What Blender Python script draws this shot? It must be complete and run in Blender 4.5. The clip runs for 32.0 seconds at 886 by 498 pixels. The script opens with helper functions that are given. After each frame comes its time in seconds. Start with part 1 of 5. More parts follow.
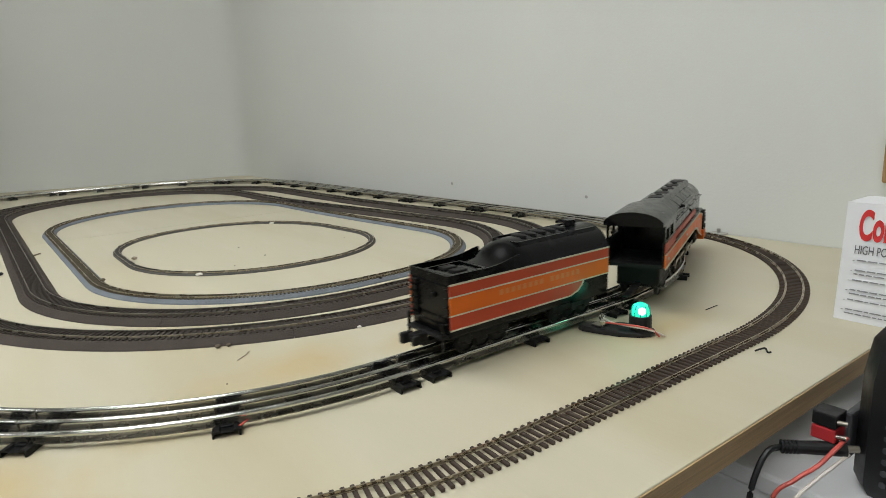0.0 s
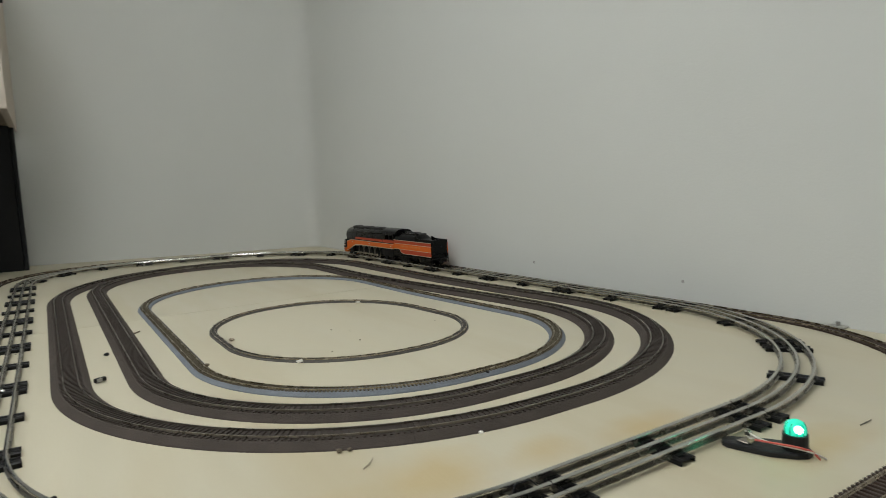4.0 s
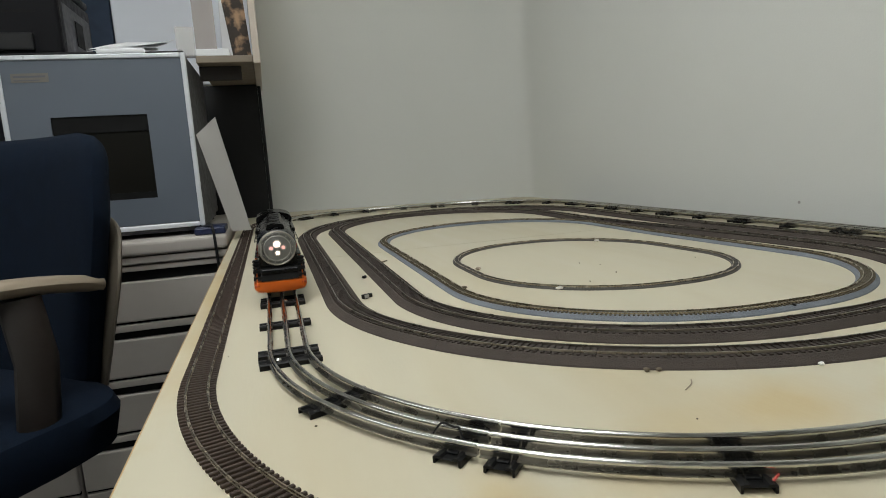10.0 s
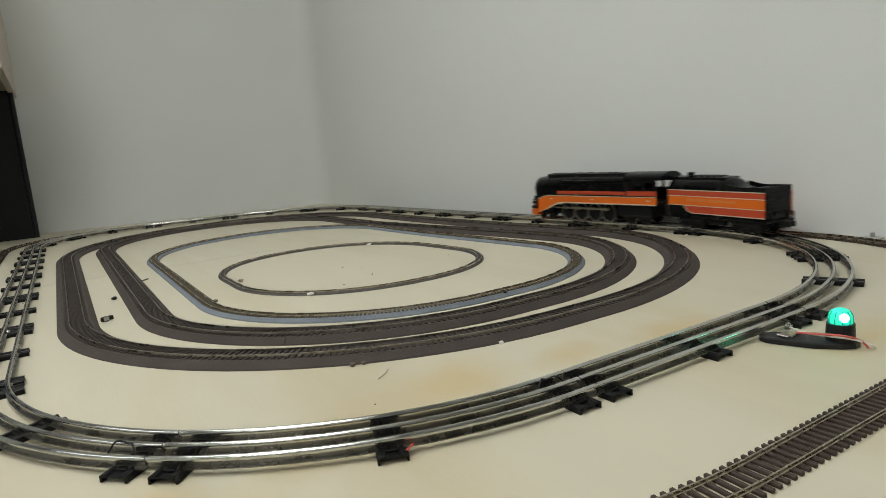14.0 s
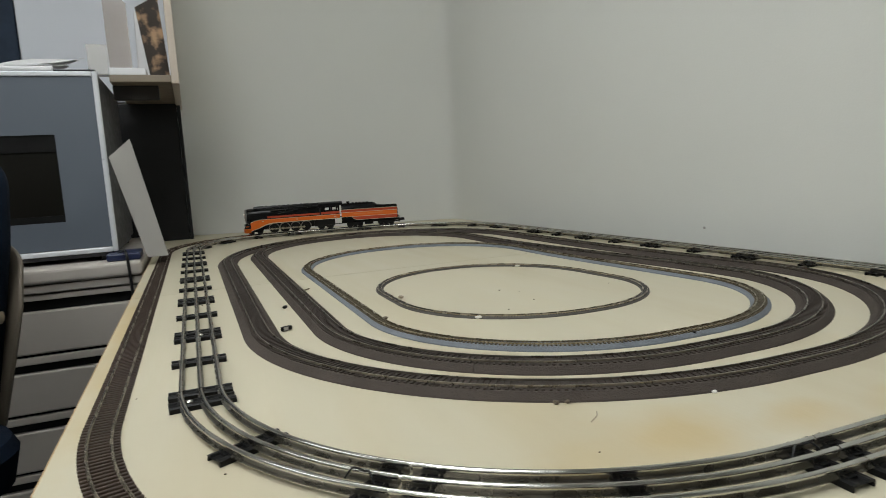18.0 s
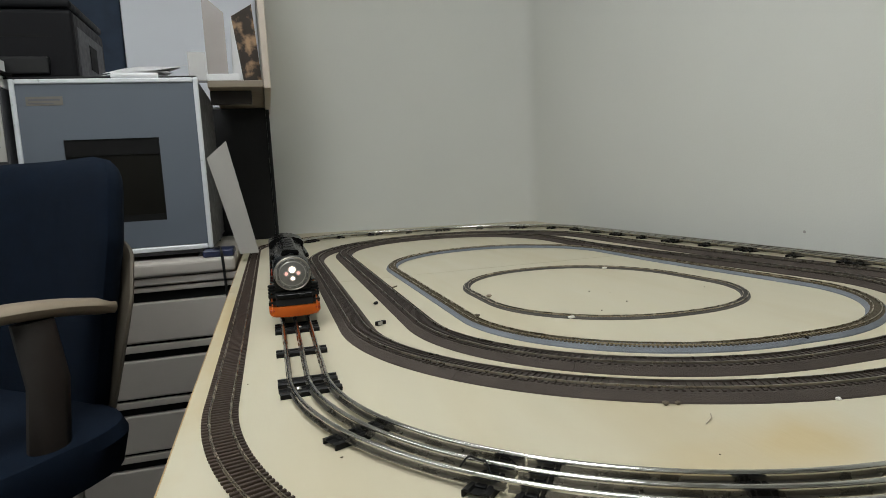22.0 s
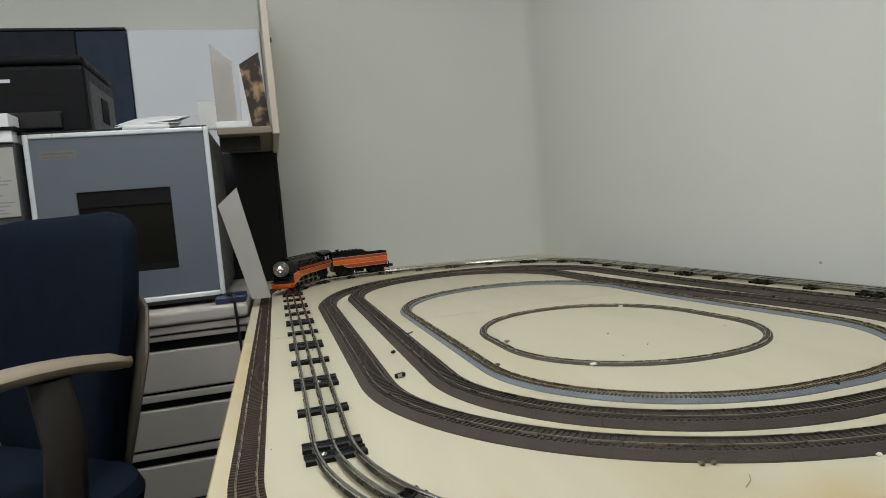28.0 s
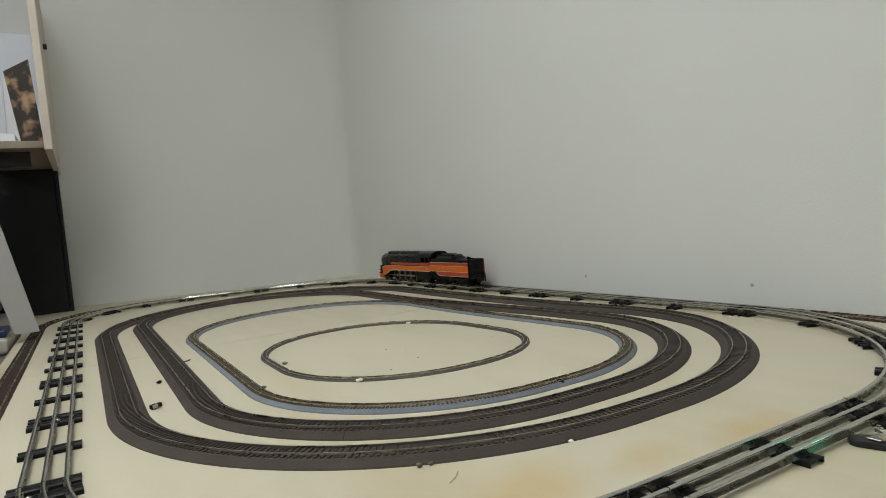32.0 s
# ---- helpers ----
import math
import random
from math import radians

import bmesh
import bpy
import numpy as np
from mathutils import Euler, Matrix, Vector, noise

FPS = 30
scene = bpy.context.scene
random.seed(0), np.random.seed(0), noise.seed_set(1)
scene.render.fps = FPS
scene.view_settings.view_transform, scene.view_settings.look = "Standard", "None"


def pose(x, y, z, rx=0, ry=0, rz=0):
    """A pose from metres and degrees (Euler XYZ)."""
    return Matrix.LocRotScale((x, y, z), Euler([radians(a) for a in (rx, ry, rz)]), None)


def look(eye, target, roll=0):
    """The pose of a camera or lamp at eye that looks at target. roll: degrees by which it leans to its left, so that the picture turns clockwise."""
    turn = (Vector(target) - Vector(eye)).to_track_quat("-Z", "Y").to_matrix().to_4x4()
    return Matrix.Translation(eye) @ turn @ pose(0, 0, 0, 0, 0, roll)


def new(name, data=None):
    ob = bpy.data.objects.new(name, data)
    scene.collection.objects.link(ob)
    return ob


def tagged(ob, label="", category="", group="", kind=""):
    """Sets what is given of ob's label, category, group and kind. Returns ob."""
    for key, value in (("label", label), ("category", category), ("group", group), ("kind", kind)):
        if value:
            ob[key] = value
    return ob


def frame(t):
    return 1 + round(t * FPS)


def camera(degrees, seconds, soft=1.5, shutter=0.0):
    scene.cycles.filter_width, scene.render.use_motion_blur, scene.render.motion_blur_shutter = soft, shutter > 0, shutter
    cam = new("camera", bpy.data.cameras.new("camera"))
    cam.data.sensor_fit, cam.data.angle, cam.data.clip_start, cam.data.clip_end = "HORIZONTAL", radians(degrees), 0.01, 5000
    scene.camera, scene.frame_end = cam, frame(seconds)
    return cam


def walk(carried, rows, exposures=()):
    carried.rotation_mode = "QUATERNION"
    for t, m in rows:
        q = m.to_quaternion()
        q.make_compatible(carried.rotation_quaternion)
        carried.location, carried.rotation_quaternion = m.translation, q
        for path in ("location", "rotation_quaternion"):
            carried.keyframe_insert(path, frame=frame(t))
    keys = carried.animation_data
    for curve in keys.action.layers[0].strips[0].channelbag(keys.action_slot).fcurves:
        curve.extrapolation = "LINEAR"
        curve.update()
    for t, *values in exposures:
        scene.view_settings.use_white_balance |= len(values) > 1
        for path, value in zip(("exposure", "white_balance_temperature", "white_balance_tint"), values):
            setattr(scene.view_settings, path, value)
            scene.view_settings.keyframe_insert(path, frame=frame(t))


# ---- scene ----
cam = camera(70.6, 32.0, soft=0.72, shutter=0.5)
PATH = [
    (0, (0.115, -0.759, 0.209), (1.28, 0.81, -0.218), -2.4),
    (0.5, (0.124, -0.762, 0.208), (1.296, 0.805, -0.203), -2.9),
    (1, (0.121, -0.757, 0.21), (1.309, 0.806, -0.176), -2.8),
    (1.5, (0.113, -0.74, 0.219), (1.314, 0.816, -0.145), -2.3),
    (2, (0.105, -0.735, 0.227), (1.31, 0.828, -0.098), -2.7),
    (2.5, (0.097, -0.726, 0.233), (1.268, 0.869, -0.061), -2.8),
    (3, (0.093, -0.717, 0.233), (1.231, 0.902, -0.058), -2.9),
    (3.5, (0.085, -0.711, 0.24), (1.199, 0.932, -0.009), -3.1),
    (4, (0.07, -0.699, 0.244), (1.128, 0.984, 0.023), -2.3),
    (4.5, (0.057, -0.687, 0.247), (1.041, 1.044, 0.056), -2.2),
    (6.5, (0.022, -0.661, 0.25), (0.857, 1.151, 0.12), -1.6),
    (7, (0.019, -0.664, 0.248), (0.818, 1.164, 0.11), -2.0),
    (7.5, (0.024, -0.664, 0.242), (0.849, 1.152, 0.09), -1.6),
    (8, (0.019, -0.665, 0.244), (0.824, 1.158, 0.073), -1.2),
    (8.5, (0.009, -0.657, 0.243), (0.752, 1.19, 0.048), -0.9),
    (9, (0.001, -0.627, 0.215), (0.642, 1.26, 0.053), -2.0),
    (9.5, (-0.004, -0.609, 0.188), (0.5, 1.305, -0.1), -3.5),
    (10, (-0.002, -0.605, 0.183), (0.512, 1.305, -0.115), -3.7),
    (10.5, (0.004, -0.613, 0.174), (0.561, 1.278, -0.161), -3.4),
    (11, (0.026, -0.642, 0.172), (0.686, 1.208, -0.206), -3.3),
    (11.5, (0.076, -0.668, 0.171), (0.905, 1.104, -0.242), -4.6),
    (12, (0.085, -0.673, 0.174), (1.031, 1.047, -0.209), -4.6),
    (12.5, (0.092, -0.68, 0.174), (1.091, 1.016, -0.183), -5.1),
    (13, (0.093, -0.681, 0.176), (1.097, 1.014, -0.172), -5.4),
    (13.5, (0.089, -0.678, 0.179), (1.105, 1.012, -0.156), -5.0),
    (15.5, (0.068, -0.659, 0.186), (1.043, 1.062, -0.106), -4.9),
    (16, (0.064, -0.657, 0.189), (1.015, 1.078, -0.104), -5.1),
    (16.5, (0.05, -0.645, 0.192), (0.947, 1.121, -0.088), -4.4),
    (17, (0.034, -0.628, 0.197), (0.843, 1.181, -0.074), -3.7),
    (17.5, (0.024, -0.625, 0.201), (0.807, 1.196, -0.067), -3.5),
    (18, (0.01, -0.615, 0.201), (0.738, 1.23, -0.056), -3.2),
    (18.5, (-0.001, -0.612, 0.202), (0.671, 1.256, -0.043), -2.8),
    (19, (-0.005, -0.612, 0.203), (0.624, 1.272, -0.035), -2.7),
    (19.5, (-0.011, -0.612, 0.205), (0.586, 1.282, -0.031), -2.6),
    (20, (-0.014, -0.61, 0.201), (0.55, 1.296, -0.028), -2.8),
    (20.5, (-0.02, -0.608, 0.199), (0.516, 1.305, -0.031), -2.7),
    (21, (-0.02, -0.607, 0.196), (0.506, 1.309, -0.031), -3.0),
    (21.5, (-0.02, -0.609, 0.197), (0.506, 1.307, -0.035), -3.2),
    (22, (-0.022, -0.608, 0.195), (0.5, 1.308, -0.037), -3.1),
    (22.5, (-0.028, -0.609, 0.197), (0.497, 1.306, -0.04), -2.6),
    (23, (-0.024, -0.606, 0.198), (0.49, 1.312, -0.041), -3.1),
    (23.5, (-0.028, -0.607, 0.2), (0.481, 1.312, -0.041), -3.2),
    (24, (-0.033, -0.602, 0.195), (0.476, 1.318, -0.041), -3.6),
    (24.5, (-0.036, -0.599, 0.203), (0.463, 1.322, -0.041), -3.8),
    (25, (-0.04, -0.601, 0.209), (0.458, 1.321, -0.029), -4.1),
    (25.5, (-0.037, -0.599, 0.209), (0.448, 1.329, -0.005), -4.2),
    (27.5, (-0.036, -0.602, 0.221), (0.462, 1.329, 0.072), -4.8),
    (28, (-0.033, -0.599, 0.223), (0.48, 1.33, 0.084), -4.9),
    (28.5, (-0.029, -0.602, 0.225), (0.506, 1.321, 0.102), -5.2),
    (29, (-0.027, -0.605, 0.227), (0.527, 1.313, 0.112), -5.1),
    (29.5, (-0.023, -0.608, 0.228), (0.557, 1.304, 0.123), -5.2),
    (30, (-0.021, -0.608, 0.226), (0.577, 1.298, 0.127), -5.2),
    (30.5, (0.001, -0.623, 0.229), (0.684, 1.253, 0.122), -3.9),
    (31, (0.02, -0.625, 0.22), (0.841, 1.196, 0.119), -5.7),
    (31.5, (0.041, -0.635, 0.211), (0.982, 1.127, 0.114), -5.5),
    (32, (0.051, -0.645, 0.209), (1.042, 1.089, 0.1), -5.1),
]
walk(cam, [(t, look(eye, target, roll)) for t, eye, target, roll in PATH], [(0.0, 0.2), (1.2, 0.05), (2.0, 0.0), (3.2, -0.04), (4.2, -0.12), (5.5, -0.08), (8.0, -0.04), (9.5, -0.03), (11.2, 0.02), (12.0, 0.38), (13.0, 0.18), (15.5, 0.0), (20.0, 0.0), (25.0, 0.06), (30.0, 0.09), (31.5, 0.0), (32.0, 0.0)])

# ---------------------------------------------------------------- light
world = bpy.data.worlds.new("world")
scene.world = world
world.use_nodes = True
world.node_tree.nodes["Background"].inputs[0].default_value = (0.8, 0.85, 0.9, 1)
world.node_tree.nodes["Background"].inputs[1].default_value = 0.05
CEIL = 1.72          # ceiling over the table top
FLOOR = -0.76        # office floor under the table top
WX, WY = 1.052, 1.93  # faces of the side wall (where it passes the near curve) and the end wall (beside the cabinets)
LEAN, SLANT = 0.045, 0.055  # walls and loops are skewed off square to fit the camera's view


def lay(x, y):
    """A place on the table, skewed with the walls to fit the camera's view."""
    if y <= 0:
        return x, y
    return x * (1 - LEAN * y), y * (1 - SLANT * x * y)


def wall_x(y):
    return WX * (1 - LEAN * y)


def wall_y(x):
    return WY - 0.26 * x


CX = (WX - WX * LEAN * WY) / (1 - WX * LEAN * 0.26)
CORNER = (CX, wall_y(CX))


# ---------------------------------------------------------------- materials
def mat(name, color, rough=0.6, metal=0.0, var=0.12, scale=30.0, bump=0.0, bscale=200.0, coat=0.0, stretch=(1, 1, 1),
        glow=None, power=0.0, alpha=1.0, dirt=None, dscale=4.0, dlow=0.55, dhigh=0.75, spec=0.5, perpiece=0.0):
    """A node material: base colour varied at two scales, roughness with it, and fine relief."""
    m = bpy.data.materials.new(name)
    m.use_nodes = True
    nt = m.node_tree
    n, link = nt.nodes, nt.links
    b = n["Principled BSDF"]
    b.inputs["Metallic"].default_value = metal
    b.inputs["Coat Weight"].default_value = coat
    b.inputs["Specular IOR Level"].default_value = spec
    tc = n.new("ShaderNodeTexCoord")
    mp = n.new("ShaderNodeMapping")
    mp.inputs["Scale"].default_value = stretch
    link.new(tc.outputs["Object"], mp.inputs["Vector"])
    fine = n.new("ShaderNodeTexNoise")
    fine.inputs["Scale"].default_value = scale
    fine.inputs["Detail"].default_value = 5
    big = n.new("ShaderNodeTexNoise")
    big.inputs["Scale"].default_value = scale / 9
    big.inputs["Detail"].default_value = 3
    for t in (fine, big):
        link.new(mp.outputs["Vector"], t.inputs["Vector"])
    add = n.new("ShaderNodeMath")
    add.operation = "ADD"
    link.new(fine.outputs["Fac"], add.inputs[0])
    link.new(big.outputs["Fac"], add.inputs[1])
    last = add.outputs[0]
    if perpiece:
        info = n.new("ShaderNodeObjectInfo")
        mul = n.new("ShaderNodeMath")
        mul.operation = "MULTIPLY_ADD"
        mul.inputs[1].default_value = perpiece
        link.new(info.outputs["Random"], mul.inputs[0])
        link.new(last, mul.inputs[2])
        last = mul.outputs[0]
    rng = n.new("ShaderNodeMapRange")
    rng.inputs["From Min"].default_value, rng.inputs["From Max"].default_value = 0.6, 1.4 + perpiece
    rng.inputs["To Min"].default_value, rng.inputs["To Max"].default_value = 1 - var, 1 + var
    link.new(last, rng.inputs["Value"])
    sc = n.new("ShaderNodeVectorMath")
    sc.operation = "SCALE"
    sc.inputs[0].default_value = color
    link.new(rng.outputs[0], sc.inputs["Scale"])
    out = sc.outputs[0]
    if dirt:
        spots = n.new("ShaderNodeTexNoise")
        spots.inputs["Scale"].default_value = dscale
        spots.inputs["Detail"].default_value = 6
        link.new(mp.outputs["Vector"], spots.inputs["Vector"])
        ramp = n.new("ShaderNodeMapRange")
        ramp.inputs["From Min"].default_value, ramp.inputs["From Max"].default_value = dlow, dhigh
        link.new(spots.outputs["Fac"], ramp.inputs["Value"])
        mix = n.new("ShaderNodeMix")
        mix.data_type = "RGBA"
        link.new(ramp.outputs[0], mix.inputs["Factor"])
        link.new(out, mix.inputs["A"])
        mix.inputs["B"].default_value = (*dirt, 1)
        out = mix.outputs["Result"]
    link.new(out, b.inputs["Base Color"])
    rr = n.new("ShaderNodeMapRange")
    rr.inputs["From Min"].default_value, rr.inputs["From Max"].default_value = 0.3, 0.7
    rr.inputs["To Min"].default_value, rr.inputs["To Max"].default_value = max(rough - 0.1, 0.02), min(rough + 0.1, 1)
    link.new(fine.outputs["Fac"], rr.inputs["Value"])
    link.new(rr.outputs[0], b.inputs["Roughness"])
    if bump:
        bn = n.new("ShaderNodeTexNoise")
        bn.inputs["Scale"].default_value = bscale
        bn.inputs["Detail"].default_value = 4
        link.new(mp.outputs["Vector"], bn.inputs["Vector"])
        bp = n.new("ShaderNodeBump")
        bp.inputs["Strength"].default_value = bump
        bp.inputs["Distance"].default_value = 0.002
        link.new(bn.outputs["Fac"], bp.inputs["Height"])
        link.new(bp.outputs[0], b.inputs["Normal"])
    if glow:
        b.inputs["Emission Color"].default_value = (*glow, 1)
        b.inputs["Emission Strength"].default_value = power
    if alpha < 1:
        b.inputs["Alpha"].default_value = alpha
    return m


M = {
    "wall": mat("wall_paint", (0.695, 0.70, 0.665), 0.75, var=0.03, scale=3, bump=0.15, bscale=260),
    "ceiling": mat("ceiling_paint", (0.8, 0.8, 0.77), 0.9, var=0.03, scale=20, bump=0.3, bscale=120),
    "carpet": mat("carpet", (0.035, 0.036, 0.040), 0.95, var=0.3, scale=160, bump=0.7, bscale=500),
    "plyedge": mat("plywood_edge", (0.42, 0.28, 0.14), 0.7, var=0.35, scale=120, stretch=(0.1, 0.1, 6), bump=0.3),
    "steel": mat("tubular_rail_head", (0.56, 0.55, 0.52), 0.17, 1.0, var=0.08, scale=60),
    # darker copy of the head's metal, painting the shade on rail sides
    "railweb": mat("shaded_rail_side", (0.25, 0.235, 0.205), 0.28, 0.95, var=0.2, scale=50),
    # hutch laminate darkened to paint the shade on the shelf board
    "shelfwood": mat("shaded_shelf_laminate", (0.25, 0.205, 0.155), 0.5, var=0.06, scale=30),
    "greyfabric": mat("grey_partition_fabric", (0.028, 0.032, 0.042), 0.95, var=0.2, scale=200, bump=0.5, bscale=700, spec=0.2),
    # brown with the shadow on the arm post painted into the colour
    "armpost": mat("shaded_brown_plastic", (0.015, 0.0105, 0.0085), 0.55, var=0.15, scale=30),
    "tie": mat("black_tie_enamel", (0.007, 0.007, 0.0072), 0.38, var=0.4, scale=90, bump=0.1, dirt=(0.022, 0.020, 0.018), dscale=60, dlow=0.58, dhigh=0.8, spec=0.16),
    "pin": mat("bright_pin_steel", (0.62, 0.60, 0.56), 0.24, 1.0, var=0.1, scale=200),
    "nickel": mat("small_rail_nickel", (0.46, 0.40, 0.31), 0.26, 1.0, var=0.15, scale=80),
    "oldnickel": mat("dull_rail_nickel", (0.33, 0.30, 0.26), 0.32, 1.0, var=0.25, scale=60),
    "lampred": mat("side_lamp_glow", (0.5, 0.2, 0.18), 0.2, glow=(1.0, 0.52, 0.45), power=1.0),
    "browntie": mat("brown_plastic_ties", (0.050, 0.033, 0.025), 0.65, var=0.3, scale=150, perpiece=0.3, spec=0.35),
    "roadbed": mat("dark_roadbed_plastic", (0.068, 0.054, 0.046), 0.8, var=0.2, scale=220, bump=0.7, bscale=900, spec=0.3),
    "roadtie": mat("roadbed_ties", (0.056, 0.044, 0.037), 0.7, var=0.25, scale=200, spec=0.3),
    "greybed": mat("grey_roadbed_plastic", (0.185, 0.205, 0.235), 0.8, var=0.18, scale=260, bump=0.6, bscale=1100),
    "goldtie": mat("small_brown_ties", (0.10, 0.080, 0.048), 0.6, var=0.2, scale=200),
    "zbed": mat("tiny_track_base", (0.095, 0.088, 0.080), 0.7, var=0.2, scale=300),
    "white": mat("white_connector", (0.85, 0.83, 0.78), 0.4, var=0.05),
    "black": mat("loco_black", (0.0026, 0.0027, 0.0031), 0.21, var=0.35, scale=70, bump=0.05, dirt=(0.009, 0.009, 0.0088), dscale=22, dlow=0.60, dhigh=0.90, spec=0.22),
    "dark": mat("underframe_black", (0.005, 0.0048, 0.0047), 0.55, var=0.3, scale=120, bump=0.3, spec=0.3),
    "orange": mat("daylight_orange", (0.70, 0.135, 0.009), 0.42, var=0.07, scale=60, spec=0.35),
    "red": mat("daylight_red", (0.46, 0.058, 0.022), 0.45, var=0.1, scale=60, spec=0.3),
    "letter": mat("worn_lettering", (0.64, 0.21, 0.05), 0.45, var=0.1),
    "stripe": mat("cream_pinstripe", (0.55, 0.50, 0.38), 0.45, var=0.05),
    "silver": mat("smokebox_silver", (0.40, 0.39, 0.37), 0.4, 0.7, var=0.15, scale=80),
    "smokebox": mat("smokebox_grey", (0.24, 0.236, 0.228), 0.42, 0.6, var=0.2, scale=120, bump=0.1),
    "ledrib": mat("lens_rib_green", (0.01, 0.25, 0.17), 0.3, glow=(0.0, 0.35, 0.22), power=0.4),
    "platetan": mat("tan_plate", (0.17, 0.155, 0.13), 0.5, var=0.15, scale=60),
    "rim": mat("driver_rim_metal", (0.33, 0.305, 0.265), 0.36, 0.9, var=0.15, scale=80),
    "rod": mat("side_rod_metal", (0.46, 0.42, 0.33), 0.32, 0.9, var=0.15, scale=80),
    "lamp": mat("headlamp_glow", (0.40, 0.38, 0.36), 0.2, glow=(1.0, 0.84, 0.70), power=1.7),
    "led": mat("green_signal_lens", (0.05, 0.6, 0.45), 0.15, glow=(0.01, 0.75, 0.46), power=0.75),
    "ledcore": mat("signal_bulb", (0.6, 1, 0.9), 0.2, glow=(0.40, 1.0, 0.82), power=8.0),
    "blackplastic": mat("black_plastic", (0.010, 0.010, 0.011), 0.42, var=0.3, scale=90, bump=0.1, spec=0.35),
    "redwire": mat("red_wire", (0.55, 0.09, 0.07), 0.4, var=0.05),
    "whitewire": mat("pale_wire", (0.72, 0.66, 0.6), 0.45, var=0.05),
    "redplug": mat("red_plug_plastic", (0.42, 0.03, 0.035), 0.35, var=0.08),
    "greypanel": mat("blue_grey_panel", (0.115, 0.135, 0.165), 0.5, var=0.06, scale=12, bump=0.05),
    "alu": mat("white_aluminium_trim", (0.72, 0.74, 0.78), 0.35, 0.2, var=0.04, scale=50),
    "glassdark": mat("dark_window_glass", (0.011, 0.0105, 0.0085), 0.35, var=0.2, scale=8, spec=0.12),
    "file": mat("filing_cabinet_enamel", (0.50, 0.46, 0.42), 0.45, var=0.04, scale=30, bump=0.04, bscale=600),
    # flat black painted in for the shade inside recesses, slots and gaps
    "recess": mat("recess_shade_black", (0.006, 0.006, 0.006), 0.7, var=0.2, spec=0.2),
    "hutch": mat("beige_laminate", (0.55, 0.475, 0.40), 0.5, var=0.05, scale=30),
    "board": mat("white_board_enamel", (0.78, 0.81, 0.88), 0.55, var=0.012, scale=2),
    "fabric": mat("navy_fabric", (0.0040, 0.0090, 0.0195), 0.95, var=0.25, scale=300, bump=0.6, bscale=900, spec=0.15),
    "bluepanel": mat("blue_partition_fabric", (0.030, 0.045, 0.075), 0.95, var=0.2, scale=200, bump=0.5, bscale=700),
    "armwood": mat("beige_armrest_plastic", (0.33, 0.27, 0.20), 0.5, var=0.12, scale=20, stretch=(1, 0.2, 1)),
    "shellrim": mat("beige_shell_plastic", (0.15, 0.125, 0.095), 0.55, var=0.1, scale=30),
    "paper": mat("paper", (0.78, 0.78, 0.80), 0.7, var=0.04, scale=20),
    "printer": mat("printer_plastic", (0.005, 0.005, 0.0065), 0.5, var=0.2, scale=60, spec=0.16),
    "darkgrey": mat("dark_grey_plastic", (0.05, 0.05, 0.055), 0.5, var=0.15, scale=60),
    "blueplastic": mat("blue_plastic", (0.018, 0.026, 0.075), 0.4, var=0.1),
    "acrylic": mat("clear_acrylic", (0.55, 0.50, 0.48), 0.15, var=0.05, alpha=0.55),
    "clearfront": mat("thin_clear_acrylic", (0.74, 0.71, 0.66), 0.15, var=0.05, alpha=0.32),
    "photo": mat("dark_printed_cover", (0.05, 0.040, 0.034), 0.4, var=0.3, scale=30, dirt=(0.50, 0.33, 0.20), dscale=20, dlow=0.50, dhigh=0.62),
    "carton": mat("brown_cardboard", (0.36, 0.215, 0.10), 0.75, var=0.12, scale=40),
    "greyboard": mat("pale_grey_board", (0.40, 0.385, 0.36), 0.6, var=0.05, scale=20),
    "ink": mat("grey_print", (0.12, 0.12, 0.13), 0.6, var=0.05),
    "faintink": mat("faint_print", (0.25, 0.25, 0.27), 0.6, var=0.05),
    "redink": mat("red_print", (0.62, 0.03, 0.03), 0.5, var=0.05),
    "crumb": mat("dark_crumbs", (0.11, 0.085, 0.055), 0.7, var=0.4, scale=200),
    "lampface": mat("ceiling_lamp_diffuser", (0.9, 0.9, 0.9), 0.6, glow=(0.955, 0.985, 0.975), power=4.0),
}



